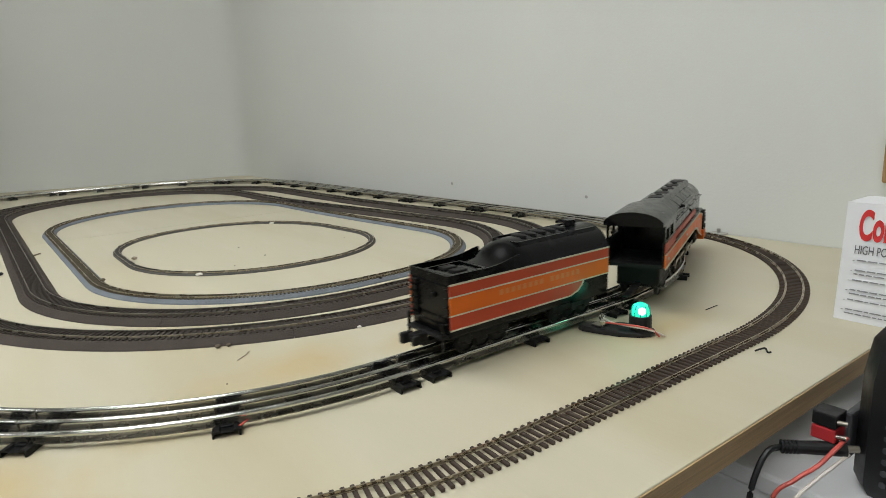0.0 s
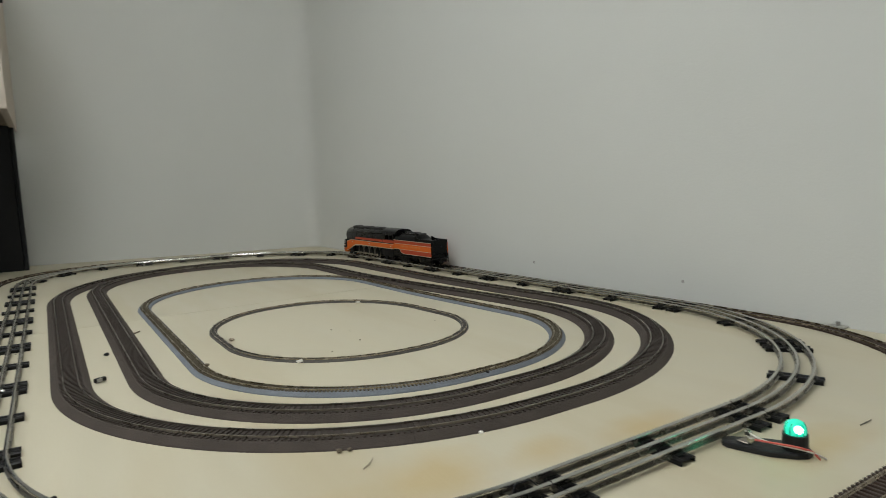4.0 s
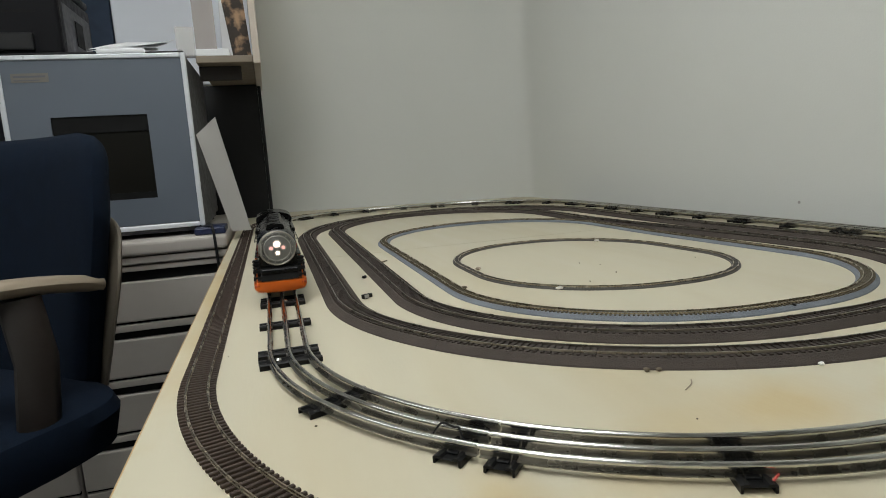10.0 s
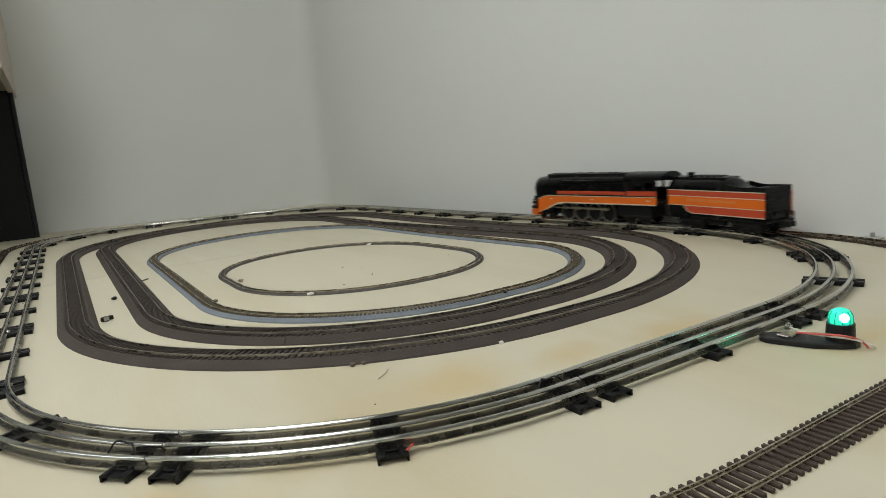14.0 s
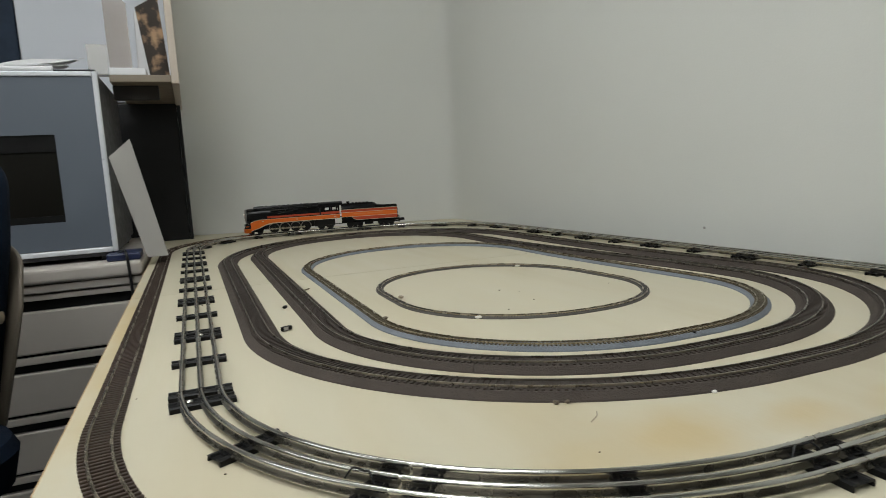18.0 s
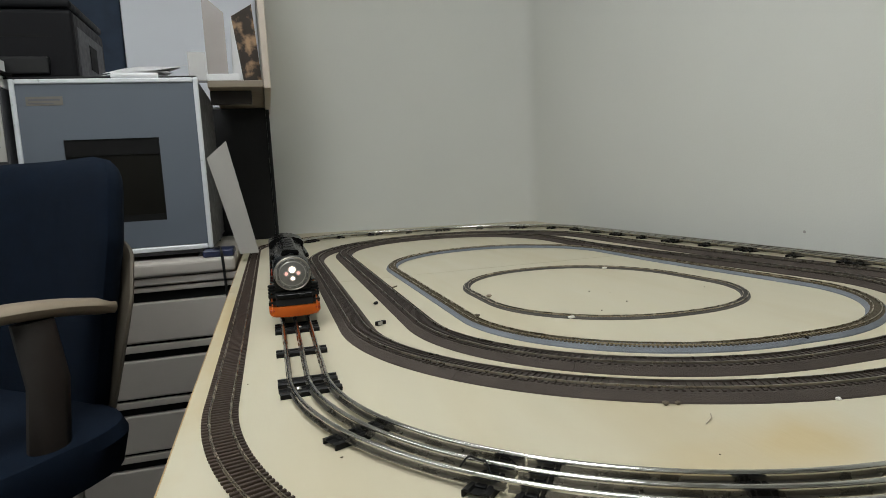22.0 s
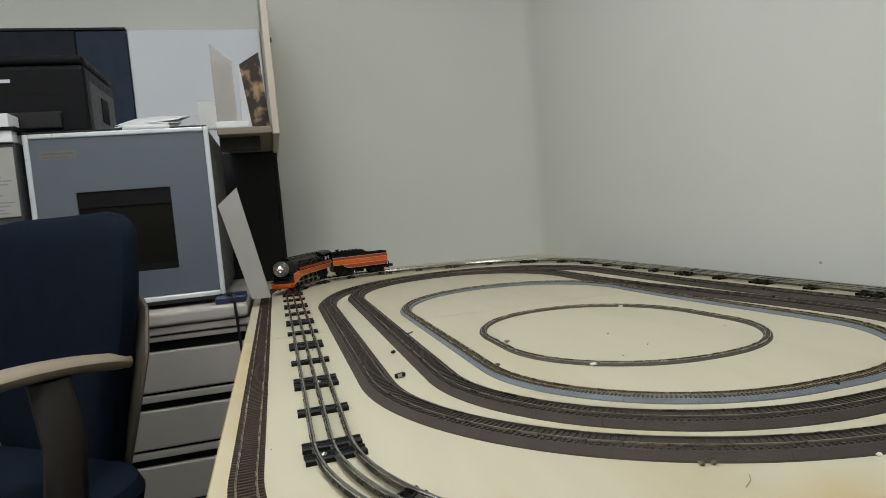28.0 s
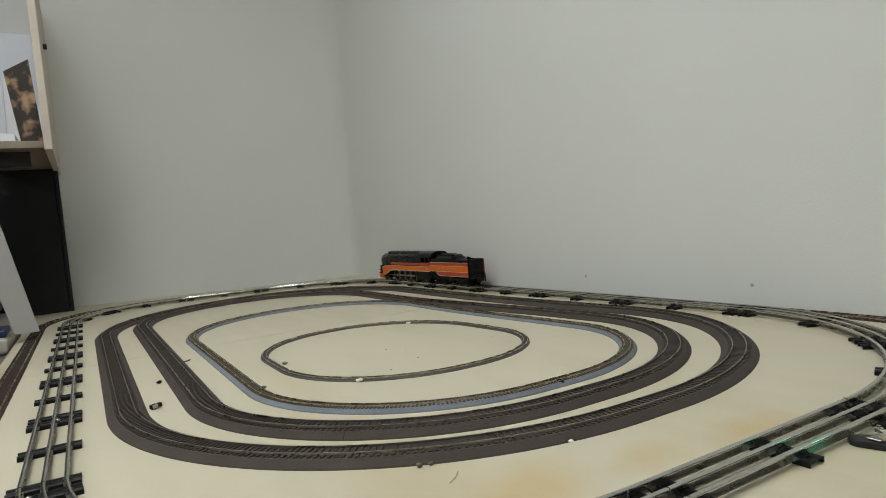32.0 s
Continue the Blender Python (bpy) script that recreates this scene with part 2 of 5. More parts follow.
def plywood():
    """Pale birch veneer: long fine grain, broad cloudy figure, and a few yellow glue stains."""
    m = mat("plywood_face", (0.565, 0.517, 0.388), 0.5, var=0.06, scale=26, stretch=(1, 0.16, 1), bump=0.05, bscale=300,
            dirt=(0.50, 0.43, 0.285), dscale=6, dlow=0.50, dhigh=0.78)
    nt = m.node_tree
    n, link = nt.nodes, nt.links
    b = n["Principled BSDF"]
    out = b.inputs["Base Color"].links[0].from_socket
    tc = n.new("ShaderNodeTexCoord")
    wob = n.new("ShaderNodeTexNoise")
    wob.inputs["Scale"].default_value = 14
    wob.inputs["Detail"].default_value = 5
    link.new(tc.outputs["Object"], wob.inputs["Vector"])
    total = None
    for x, y, rx, ry in ((0.31, -0.27, 0.10, 0.05), (0.42, -0.29, 0.05, 0.035), (0.20, -0.30, 0.05, 0.04), (0.54, -0.31, 0.07, 0.03), (0.10, -0.33, 0.03, 0.05), (0.14, -0.42, 0.03, 0.09), (0.62, -0.43, 0.07, 0.03), (-0.095, 0.35, 0.022, 0.5)):
        mp = n.new("ShaderNodeMapping")
        mp.inputs["Location"].default_value = (-x / rx, -y / ry, 0)
        mp.inputs["Scale"].default_value = (1 / rx, 1 / ry, 1)
        link.new(tc.outputs["Object"], mp.inputs["Vector"])
        ln = n.new("ShaderNodeVectorMath")
        ln.operation = "LENGTH"
        link.new(mp.outputs["Vector"], ln.inputs[0])
        ad = n.new("ShaderNodeMath")
        ad.operation = "MULTIPLY_ADD"
        link.new(wob.outputs["Fac"], ad.inputs[0])
        ad.inputs[1].default_value = 1.6
        link.new(ln.outputs["Value"], ad.inputs[2])
        rg = n.new("ShaderNodeMapRange")
        rg.inputs["From Min"].default_value, rg.inputs["From Max"].default_value = 1.9, 0.9
        rg.inputs["To Max"].default_value = 0.85
        link.new(ad.outputs[0], rg.inputs["Value"])
        if total is None:
            total = rg.outputs[0]
        else:
            mx = n.new("ShaderNodeMath")
            mx.operation = "MAXIMUM"
            link.new(total, mx.inputs[0])
            link.new(rg.outputs[0], mx.inputs[1])
            total = mx.outputs[0]
    mix = n.new("ShaderNodeMix")
    mix.data_type = "RGBA"
    link.new(total, mix.inputs["Factor"])
    link.new(out, mix.inputs["A"])
    mix.inputs["B"].default_value = (0.52, 0.405, 0.215, 1)
    link.new(mix.outputs["Result"], b.inputs["Base Color"])
    return m


M["ply"] = plywood()


# ---------------------------------------------------------------- mesh helpers
def part(name, bm, material, parent=None, label="", smooth=False):
    me = bpy.data.meshes.new(name)
    if smooth:
        for fc in bm.faces:
            fc.smooth = True
    bm.to_mesh(me)
    bm.free()
    mats = material if isinstance(material, (list, tuple)) else [material]
    for m in mats:
        me.materials.append(M[m])
    ob = new(name, me)
    if parent:
        ob.parent = parent
    if label:
        ob["label"] = label
    if smooth:
        me.set_sharp_from_angle(angle=radians(38))
    return ob


def thing(name, label, category, group="", kind="", at=None):
    ob = new(name)
    ob.empty_display_size = 0.02
    if at is not None:
        ob.matrix_basis = at
    return tagged(ob, label, category, group, kind)


def box(bm, x0, x1, y0, y1, z0, z1, bevel=0.0, mi=0, segs=2):
    r = bmesh.ops.create_cube(bm, size=1.0)
    vs = r["verts"]
    bmesh.ops.scale(bm, vec=(x1 - x0, y1 - y0, z1 - z0), verts=vs)
    bmesh.ops.translate(bm, vec=((x0 + x1) / 2, (y0 + y1) / 2, (z0 + z1) / 2), verts=vs)
    fs = {fc for v in vs for fc in v.link_faces}
    for fc in fs:
        fc.material_index = mi
    if bevel:
        es = list({e for v in vs for e in v.link_edges})
        out = bmesh.ops.bevel(bm, geom=es, offset=bevel, segments=segs, affect="EDGES", profile=0.5)
        for fc in out["faces"]:
            fc.material_index = mi
    return bm


def cyl(bm, p, q, r0, r1=None, n=16, mi=0):
    """A cylinder or cone from p to q."""
    p, q = Vector(p), Vector(q)
    d = q - p
    m = Matrix.Translation((p + q) / 2) @ d.to_track_quat("Z", "Y").to_matrix().to_4x4()
    r = bmesh.ops.create_cone(bm, cap_ends=True, segments=n, radius1=r0, radius2=r0 if r1 is None else r1, depth=d.length, matrix=m)
    for v in r["verts"]:
        for fc in v.link_faces:
            fc.material_index = mi
    return bm


def B():
    return bmesh.new()


def loft(bm, rings, caps=True, closed_ring=True, mi=0, wrap=False):
    """Faces between rings of equal length."""
    vs = [[bm.verts.new(p) for p in ring] for ring in rings]
    n = len(vs[0])
    pairs = list(zip(vs, vs[1:])) + ([(vs[-1], vs[0])] if wrap else [])
    for a, b in pairs:
        for i in range(n if closed_ring else n - 1):
            j = (i + 1) % n
            bm.faces.new((a[i], a[j], b[j], b[i])).material_index = mi
    if caps and not wrap and closed_ring:
        bm.faces.new(list(reversed(vs[0]))).material_index = mi
        bm.faces.new(vs[-1]).material_index = mi
    bmesh.ops.recalc_face_normals(bm, faces=bm.faces[:])
    return bm


def sweep(bm, pts, profile, wrap=False, mi=0):
    """A profile of (across, up) pairs drawn along points (x, y, z) on the table."""
    rings = []
    n = len(pts)
    for i, p in enumerate(pts):
        a = Vector(pts[(i - 1) % n] if wrap or i else p)
        b = Vector(pts[(i + 1) % n] if wrap or i < n - 1 else p)
        d = (b - a).normalized()
        side = Vector((d.y, -d.x, 0)).normalized()
        rings.append([Vector(p) + side * u + Vector((0, 0, v)) for u, v in profile])
    return loft(bm, rings, wrap=wrap, mi=mi)


def tube(bm, pts, r, n=8, mi=0):
    """A round wire through points."""
    rings = []
    for i, p in enumerate(pts):
        a, b = Vector(pts[max(i - 1, 0)]), Vector(pts[min(i + 1, len(pts) - 1)])
        d = (b - a).normalized()
        u = d.orthogonal().normalized() if abs(d.z) > 0.95 else Vector((d.y, -d.x, 0)).normalized()
        w = d.cross(u)
        rings.append([Vector(p) + (u * math.cos(k * 2 * math.pi / n) + w * math.sin(k * 2 * math.pi / n)) * r for k in range(n)])
    return loft(bm, rings, mi=mi)


def bend(ctrl, n=8):
    """A smooth line (Catmull-Rom) through control points."""
    c = [Vector(p) for p in ctrl]
    c = [c[0] * 2 - c[1]] + c + [c[-1] * 2 - c[-2]]
    out = []
    for i in range(1, len(c) - 2):
        for k in range(n):
            t = k / n
            p0, p1, p2, p3 = c[i - 1:i + 3]
            out.append(0.5 * (2 * p1 + (p2 - p0) * t + (2 * p0 - 5 * p1 + 4 * p2 - p3) * t * t + (3 * p1 - p0 - 3 * p2 + p3) * t ** 3))
    return out + [c[-2]]


# ---------------------------------------------------------------- room
def slab(name, x0, x1, y0, y1, z0, z1, material, label, category):
    ob = part(name, box(B(), x0, x1, y0, y1, z0, z1), material)
    return tagged(ob, label, category, kind="structure")


def prism(name, corners, z0, z1, material, label, category, smooth=False):
    ob = part(name, loft(B(), [[(x, y, z) for x, y in corners] for z in (z0, z1)]), material, smooth=smooth)
    return tagged(ob, label, category, kind="structure")


slab("floor", -3.2, WX + 0.30, -3.2, WY + 0.12, FLOOR - 0.1, FLOOR, "carpet", "dark grey office carpet floor", "floor")
a_n, a_e = Vector((-1, 0.26)).normalized(), Vector((WX * LEAN, -1)).normalized()
P0, P2 = Vector(CORNER) + a_n * 0.07, Vector(CORNER) + a_e * 0.07
# curve added to the wall corner to soften its shading
SOFT_CORNER = [tuple(P0 * (1 - u) ** 2 + Vector(CORNER) * 2 * u * (1 - u) + P2 * u * u) for u in [k / 10 for k in range(11)]]
prism("wall_north", [(-3.2, wall_y(0)), (0, wall_y(0))] + SOFT_CORNER + [(P2.x + 0.012, P2.y), (CORNER[0] + 0.05, WY + 0.12), (-3.2, WY + 0.12)], FLOOR, CEIL, "wall",
      "plain off-white painted end wall behind the table", "wall", True)
prism("wall_east", [(wall_x(-3.2), -3.2), (wall_x(-3.2) + 0.12, -3.2), (wall_x(-3.2) + 0.12, WY + 0.12), (CORNER[0] + 0.052, WY + 0.12), (P2.x + 0.0125, P2.y), tuple(P2)], FLOOR, CEIL, "wall", "plain off-white painted wall beside the layout table", "wall")
slab("wall_west", -3.32, -3.2, -3.2, WY + 0.12, FLOOR, CEIL, "wall", "plain off-white painted office wall", "wall")
slab("wall_south", -3.2, WX + 0.3, -3.32, -3.2, FLOOR, CEIL, "wall", "plain off-white painted office wall", "wall")
slab("ceiling", -3.32, WX + 0.30, -3.32, WY + 0.12, CEIL, CEIL + 0.1, "ceiling", "white office ceiling", "ceiling")


def ceiling_light(x, y, power):
    t = thing("ceiling_light", "recessed white fluorescent ceiling light panel", "ceiling light", "ceiling lights", at=pose(x, y, CEIL))
    bm = B()
    for a, b, c, d in ((-0.32, -0.30, -0.62, 0.62), (0.30, 0.32, -0.62, 0.62), (-0.30, 0.30, -0.62, -0.60), (-0.30, 0.30, 0.60, 0.62)):
        box(bm, a, b, c, d, -0.03, -0.001)
    part("frame", bm, "alu", t)
    part("diffuser", box(B(), -0.298, 0.298, -0.598, 0.598, -0.012, -0.004), "lampface", t)
    la = bpy.data.lights.new("ceiling_lamp", "AREA")
    la.shape, la.size, la.size_y, la.energy, la.color = "RECTANGLE", 0.58, 1.18, power, (0.955, 0.985, 0.975)
    ob = new("ceiling_lamp", la)
    ob.matrix_basis = pose(x, y, CEIL - 0.035)


ceiling_light(-0.60, -0.9, 6.0)
ceiling_light(-0.10, 0.20, 7.6)
ceiling_light(-1.95, 0.4, 4)
ceiling_light(-1.95, -1.9, 5)


def table():
    t = thing("layout_table", "large pale birch plywood table top with a seam across it", "table", at=pose(0, 0, 0))
    x0, x1, y0, y1, seam = -0.108, CORNER[0] - 0.02, -0.575, CORNER[1] - 0.02, 0.612
    near = [(x0, y0), (wall_x(y0) - 0.003, y0), (wall_x(seam) - 0.003, seam - 0.0022), (x0, seam - 0.0022)]
    far = [(x0, seam + 0.0022), (wall_x(seam) - 0.003, seam + 0.0022), (CORNER[0] - 0.003, CORNER[1] - 0.004), (0, WY - 0.004), (x0, WY - 0.004)]
    for ring, top in ((near, 0.0), (far, -0.0004)):
        mx, my = sum(p[0] for p in ring) / len(ring), sum(p[1] for p in ring) / len(ring)
        rings = [[(mx + (x - mx) * e, my + (y - my) * e, z) for x, y in ring] for z, e in ((-0.0185, 1), (top - 0.0006, 1), (top, 0.9992))]
        part("tabletop_panel", loft(B(), rings), "ply", t)
    bm = B()
    box(bm, x0 + 0.0002, wall_x(y0) - 0.004, y0 - 0.0012, y0 - 0.0002, -0.0180, -0.0008)
    part("edge_veneer", bm, "plyedge", t, "layered brown plywood edge")
    part("edge_veneer", box(B(), x0 - 0.0012, x0 - 0.0002, y0, y1, -0.0180, -0.0008), "plyedge", t, "layered brown plywood edge")
    for y in (y0 + 0.32, 0.62, y1 - 0.06):
        part("crossbar", box(B(), x0 + 0.03, x1 - 0.03, y, y + 0.038, -0.108, -0.019, 0.002), "ply", t)
    for x in (x0 + 0.03, x1 - 0.068):
        part("side_rail", box(B(), x, x + 0.038, y0 + 0.36, y1 - 0.06, -0.107, -0.0192, 0.002), "ply", t)
    for x in (x0 + 0.06, x1 - 0.15):
        for y in (y0 + 0.34, y1 - 0.16):
            part("leg", box(B(), x + 0.012, x + 0.1, y, y + 0.088, FLOOR, -0.108, 0.003), "ply", t)
    return t


table()

# ---------------------------------------------------------------- tubular three-rail track
R, S, G = 0.365, 0.254, 0.01725      # curve radius, straight length, half the rail spacing
FLAT = 0.970
RAILTOP = 0.0122
HEAD = [(math.cos(a) * 0.0020, 0.0102 + math.sin(a) * 0.0020) for a in [math.radians(-50 + 28 * k) for k in range(11)]]
RAIL = [(0.0028, 0.0043), (0.0028, 0.0049), (0.0007, 0.0054)] + HEAD + [(-0.0007, 0.0054), (-0.0028, 0.0049), (-0.0028, 0.0043)]


def tie_mesh():
    bm = B()
    n = 0.0285
    prof = [(-0.0095, 0.0), (-0.0095, 0.0042), (-0.0072, 0.0052), (-0.0048, 0.0052), (-0.0036, 0.0036), (0.0036, 0.0036),
            (0.0048, 0.0052), (0.0072, 0.0052), (0.0095, 0.0042), (0.0095, 0.0), (0.0080, 0.0), (0.0078, 0.0034), (-0.0078, 0.0034), (-0.0080, 0.0)]
    loft(bm, [[(x, y, z) for y, z in prof] for x in (-n, n)], caps=True)
    for s in (-G, 0, G):
        box(bm, s - 0.0042, s + 0.0042, -0.0040, 0.0040, 0.0034, 0.0053, 0.0005, segs=1)
    me = bpy.data.meshes.new("tie")
    bm.to_mesh(me)
    bm.free()
    me.materials.append(M["tie"])
    return me


TIE = tie_mesh()


QUARTER = R * math.pi / 2
BULGE = 0.010
ROUND = 4 * QUARTER + 12 * S


def bulge(x, y):
    """Widens the wall-side end of the oval a little to fit the camera's view."""
    u = min(max((x - 0.55) / 0.33, 0), 1)
    v = min(max((0.85 - y) / 0.6, 0), 1)
    return x + BULGE * u * u * (3 - 2 * u) * v * v * (3 - 2 * v), y


def on_oval(s):
    """A place and heading on the centre line of the oval, warped and widened to fit the camera's view."""
    (px, py), (qx, qy) = bulge(*warped_oval(s - 1e-3)[:2]), bulge(*warped_oval(s + 1e-3)[:2])
    x, y, _ = warped_oval(s)
    return (*bulge(x, y), math.degrees(math.atan2(qy - py, qx - px)))


def warped_oval(s):
    """A place and heading on the centre line of the three-rail oval, warped to fit the camera's view, s metres from the
    near end of the window-side straight.
    """
    legs = ((R, 0, 180), (R, -R, None, 1, 0, S), (R + S, 0, 270), (2 * R + S, 0, None, 0, 1, 5 * S),
            (R + S, 5 * S, 0), (R + S, 5 * S + R, None, -1, 0, S), (R, 5 * S, 90), (0, 5 * S, None, 0, -1, 5 * S))
    s %= ROUND
    x, y, a = 0.0, 0.0, radians(270)
    for leg in legs:
        size = QUARTER if leg[2] is not None else leg[5]
        if s <= size:
            if leg[2] is not None:
                b = radians(leg[2]) + s / R
                x, y, a = leg[0] + R * math.cos(b), leg[1] + R * math.sin(b), b + math.pi / 2
            else:
                x, y, a = leg[0] + leg[3] * s, leg[1] + leg[4] * s, math.atan2(leg[4], leg[3])
            break
        s -= size
    dx, dy = math.cos(a), math.sin(a)
    if y < 0:       # the near end is a little flattened to fit the camera's view
        return x, y * FLAT, math.degrees(math.atan2(dy * FLAT, dx))
    if y == 0:
        return x, y, math.degrees(a)
    (px, py), (qx, qy) = lay(x - dx * 1e-3, y - dy * 1e-3), lay(x + dx * 1e-3, y + dy * 1e-3)
    return (*lay(x, y), math.degrees(math.atan2(qy - py, qx - px)))


def track_section(s0, s1, curved):
    kind = "curved" if curved else "straight"
    t = thing("track_section", f"{kind} tubular steel three-rail toy train track with black ties", "train track", "three-rail oval track sections")

    def spot(u, off):
        x, y, h = on_oval(s0 + (s1 - s0) * u)
        return x + math.sin(radians(h)) * off, y - math.cos(radians(h)) * off, 0.0
    steps = 14 if curved else 4
    for off in (-G, 0, G):
        bm = sweep(B(), [spot(i / steps * 0.9930 + 0.0035, off) for i in range(steps + 1)], RAIL)
        # faces below the head get the metal darkened for shade
        for fc in bm.faces:
            fc.material_index = 1 if fc.calc_center_median().z < 0.0090 else 0
        part("rail", bm, ["steel", "railweb"], t, smooth=True)
    for u in (0.055, 0.5, 0.945):
        o = new("tie", TIE)
        o.parent = t
        x, y, h = on_oval(s0 + (s1 - s0) * u)
        o.matrix_basis = pose(x, y, 0.0002, 0, 0, h + 90)
    bm = B()
    for off in (-G, 0, G):
        p, q = spot(-0.006, off), spot(0.012, off)
        cyl(bm, (p[0], p[1], 0.0102), (q[0], q[1], 0.0102), 0.0015, n=8)
    part("joint_pin", bm, "pin", t, "bright pins where two sections join")


def lay_oval():
    joints, s = [], 0.010
    for item in "ccsccsssssccsccsssss":
        size = QUARTER / 2 if item == "c" else S
        joints.append((s, s + size, item == "c"))
        s += size
    for a, b, curved in joints:
        track_section(a, b, curved)


lay_oval()


# ---------------------------------------------------------------- two-rail tracks
def ring_line(x0, x1, y0, y1, r, step, near_left=None, near_right=None, pinch=None):
    """Points round a rectangle with round corners, anticlockwise from the near left corner, with the heading there.
    r: one radius, or four from the near left on. pinch: how far the wall side draws in, from one depth to another."""
    if isinstance(r, (tuple, list)):
        corner = [(q, q) for q in r]
    else:
        corner = [near_left or (r, r), near_right or (r, r), (r, r), (r, r)]
    mid = [(x0 + corner[0][0], y0 + corner[0][1]), (x1 - corner[1][0], y0 + corner[1][1]), (x1 - corner[2][0], y1 - corner[2][1]), (x0 + corner[3][0], y1 - corner[3][1])]
    raw = []
    xm = (x0 + x1) / 2

    def drawn(x, y):
        if pinch and x > xm:
            d, ya, yb = pinch
            u = min(max((y - ya) / (yb - ya), 0), 1)
            x -= d * u * u * (3 - 2 * u) * (x - xm) / (x1 - xm)
        return Vector((*lay(x, y), 0))
    for i in range(4):
        (cx, cy), (rx, ry) = mid[i], corner[i]
        for k in range(49):
            a = radians(180 + 90 * i + 90 * k / 48)
            raw.append(drawn(cx + rx * math.cos(a), cy + ry * math.sin(a)))
        if i == 1:
            ya, yb = cy, mid[2][1]
            raw += [drawn(x1, ya + (yb - ya) * k / 24) for k in range(1, 24)]
    raw.append(raw[0])
    total = sum((b - a).length for a, b in zip(raw, raw[1:]))
    n = round(total / step)
    pts, i, gone = [], 0, 0.0
    for k in range(n):
        want = total * k / n
        while i < len(raw) - 2 and gone + (raw[i + 1] - raw[i]).length < want:
            gone += (raw[i + 1] - raw[i]).length
            i += 1
        d = raw[i + 1] - raw[i]
        p = raw[i] + d * ((want - gone) / max(d.length, 1e-9))
        pts.append((p.x, p.y, 0.0, math.degrees(math.atan2(d.y, d.x))))
    return pts


def lift(pts, z):
    return [(p[0], p[1], p[2] + z) for p in pts]


def tie_blocks(pts, length, width, z0, z1):
    """Many small ties as one mesh."""
    vs, fs = [], []
    for x, y, _, h in pts:
        c, s = math.cos(radians(h)), math.sin(radians(h))
        k = len(vs)
        for z, in ((z0,), (z1,)):
            for u, v in ((-width / 2, -length / 2), (width / 2, -length / 2), (width / 2, length / 2), (-width / 2, length / 2)):
                vs.append((x + c * u - s * v, y + s * u + c * v, z))
        fs += [(k + 4, k + 5, k + 6, k + 7)] + [(k + i, k + (i + 1) % 4, k + 4 + (i + 1) % 4, k + 4 + i) for i in range(4)]
    me = bpy.data.meshes.new("ties")
    me.from_pydata(vs, [], fs)
    return me


def bed_loop(label, x0, x1, y0, y1, r, half, top, high, gauge, railh, tie_len, pitch, beds, tiem, pieces, singles=0, pinch=None):
    """A loop of plastic roadbed with its rails and ties."""
    t = thing("track_loop", label, "train track", "concentric model train loops")
    line = ring_line(x0, x1, y0, y1, r, 0.009, pinch=pinch)
    prof = [(-half, 0.0), (-half * 0.97, 0.0015), (-top, high), (top, high), (half * 0.97, 0.0015), (half, 0.0)]
    n = len(line)
    cuts = [round(i * n / pieces) for i in range(pieces + 1)]
    for a, b in zip(cuts, cuts[1:]):
        seg = [line[i % n] for i in range(a, b + 1)]
        part("roadbed_section", sweep(B(), lift(seg, 0), prof), beds, t)
    for s in (-gauge / 2, gauge / 2):
        w = 0.0006 if gauge > 0.012 else 0.0005
        z = high + 0.0012
        part("rail", sweep(B(), lift(line, 0), [(s - w, z), (s - w, z + railh), (s + w, z + railh), (s + w, z)], wrap=True), "oldnickel" if beds == "roadbed" else "nickel", t, smooth=True)
    fine = ring_line(x0, x1, y0, y1, r, pitch, pinch=pinch)
    near = set(sorted(fine, key=lambda p: p[1])[:singles])
    if near:
        one = bpy.data.meshes.new("tie")
        bm = box(B(), -pitch * 0.225, pitch * 0.225, -tie_len / 2, tie_len / 2, high - 0.0004, high + 0.0013)
        bm.to_mesh(one)
        bm.free()
        one.materials.append(M[tiem])
        for p in fine:
            if p in near:
                o = new("tie", one)
                o.parent = t
                o.matrix_basis = pose(p[0], p[1], 0, 0, 0, p[3])
    me = tie_blocks([p for p in fine if p not in near], tie_len, pitch * 0.45, high - 0.0004, high + 0.0013)
    me.materials.append(M[tiem])
    o = new("tie_strip", me)
    o.parent = t
    o["kind"] = "stuff"
    return t


bed_loop("wide loop of dark brown plastic roadbed model track", 0.0765, 0.936, -0.2105, 1.402, (0.412, 0.398, 0.368, 0.482), 0.0225, 0.0150, 0.0070, 0.0165, 0.0022, 0.026, 0.0062, "roadbed", "roadtie", 16, 280, (0.053, -0.26, 0.70))
bed_loop("second loop of dark brown plastic roadbed model track", 0.160, 0.838, -0.1395, 1.347, (0.314, 0.310, 0.310, 0.350), 0.0215, 0.0150, 0.0070, 0.0165, 0.0022, 0.026, 0.0062, "roadbed", "roadtie", 14, 240, (0.068, 0.07, 0.86))
bed_loop("loop of grey-blue roadbed narrow model track", 0.227, 0.766, -0.079, 0.957, (0.260, 0.232, 0.254, 0.276), 0.0125, 0.0086, 0.0050, 0.0090, 0.0016, 0.0155, 0.0046, "greybed", "goldtie", 12, 160, (0.024, 0.045, 0.58))
bed_loop("small inner loop of tiny grey model track", 0.291, 0.683, 0.0755, 0.538, (0.194, 0.180, 0.200, 0.179), 0.0064, 0.0054, 0.0022, 0.0065, 0.0013, 0.0104, 0.0036, "zbed", "zbed", 10, 0, (0.026, -0.01, 0.52))

HO = (-0.078, 1.038, -0.494, 1.745, 0.430)
HO_ENDS = ((0.446, 0.459), (0.397, 0.340))


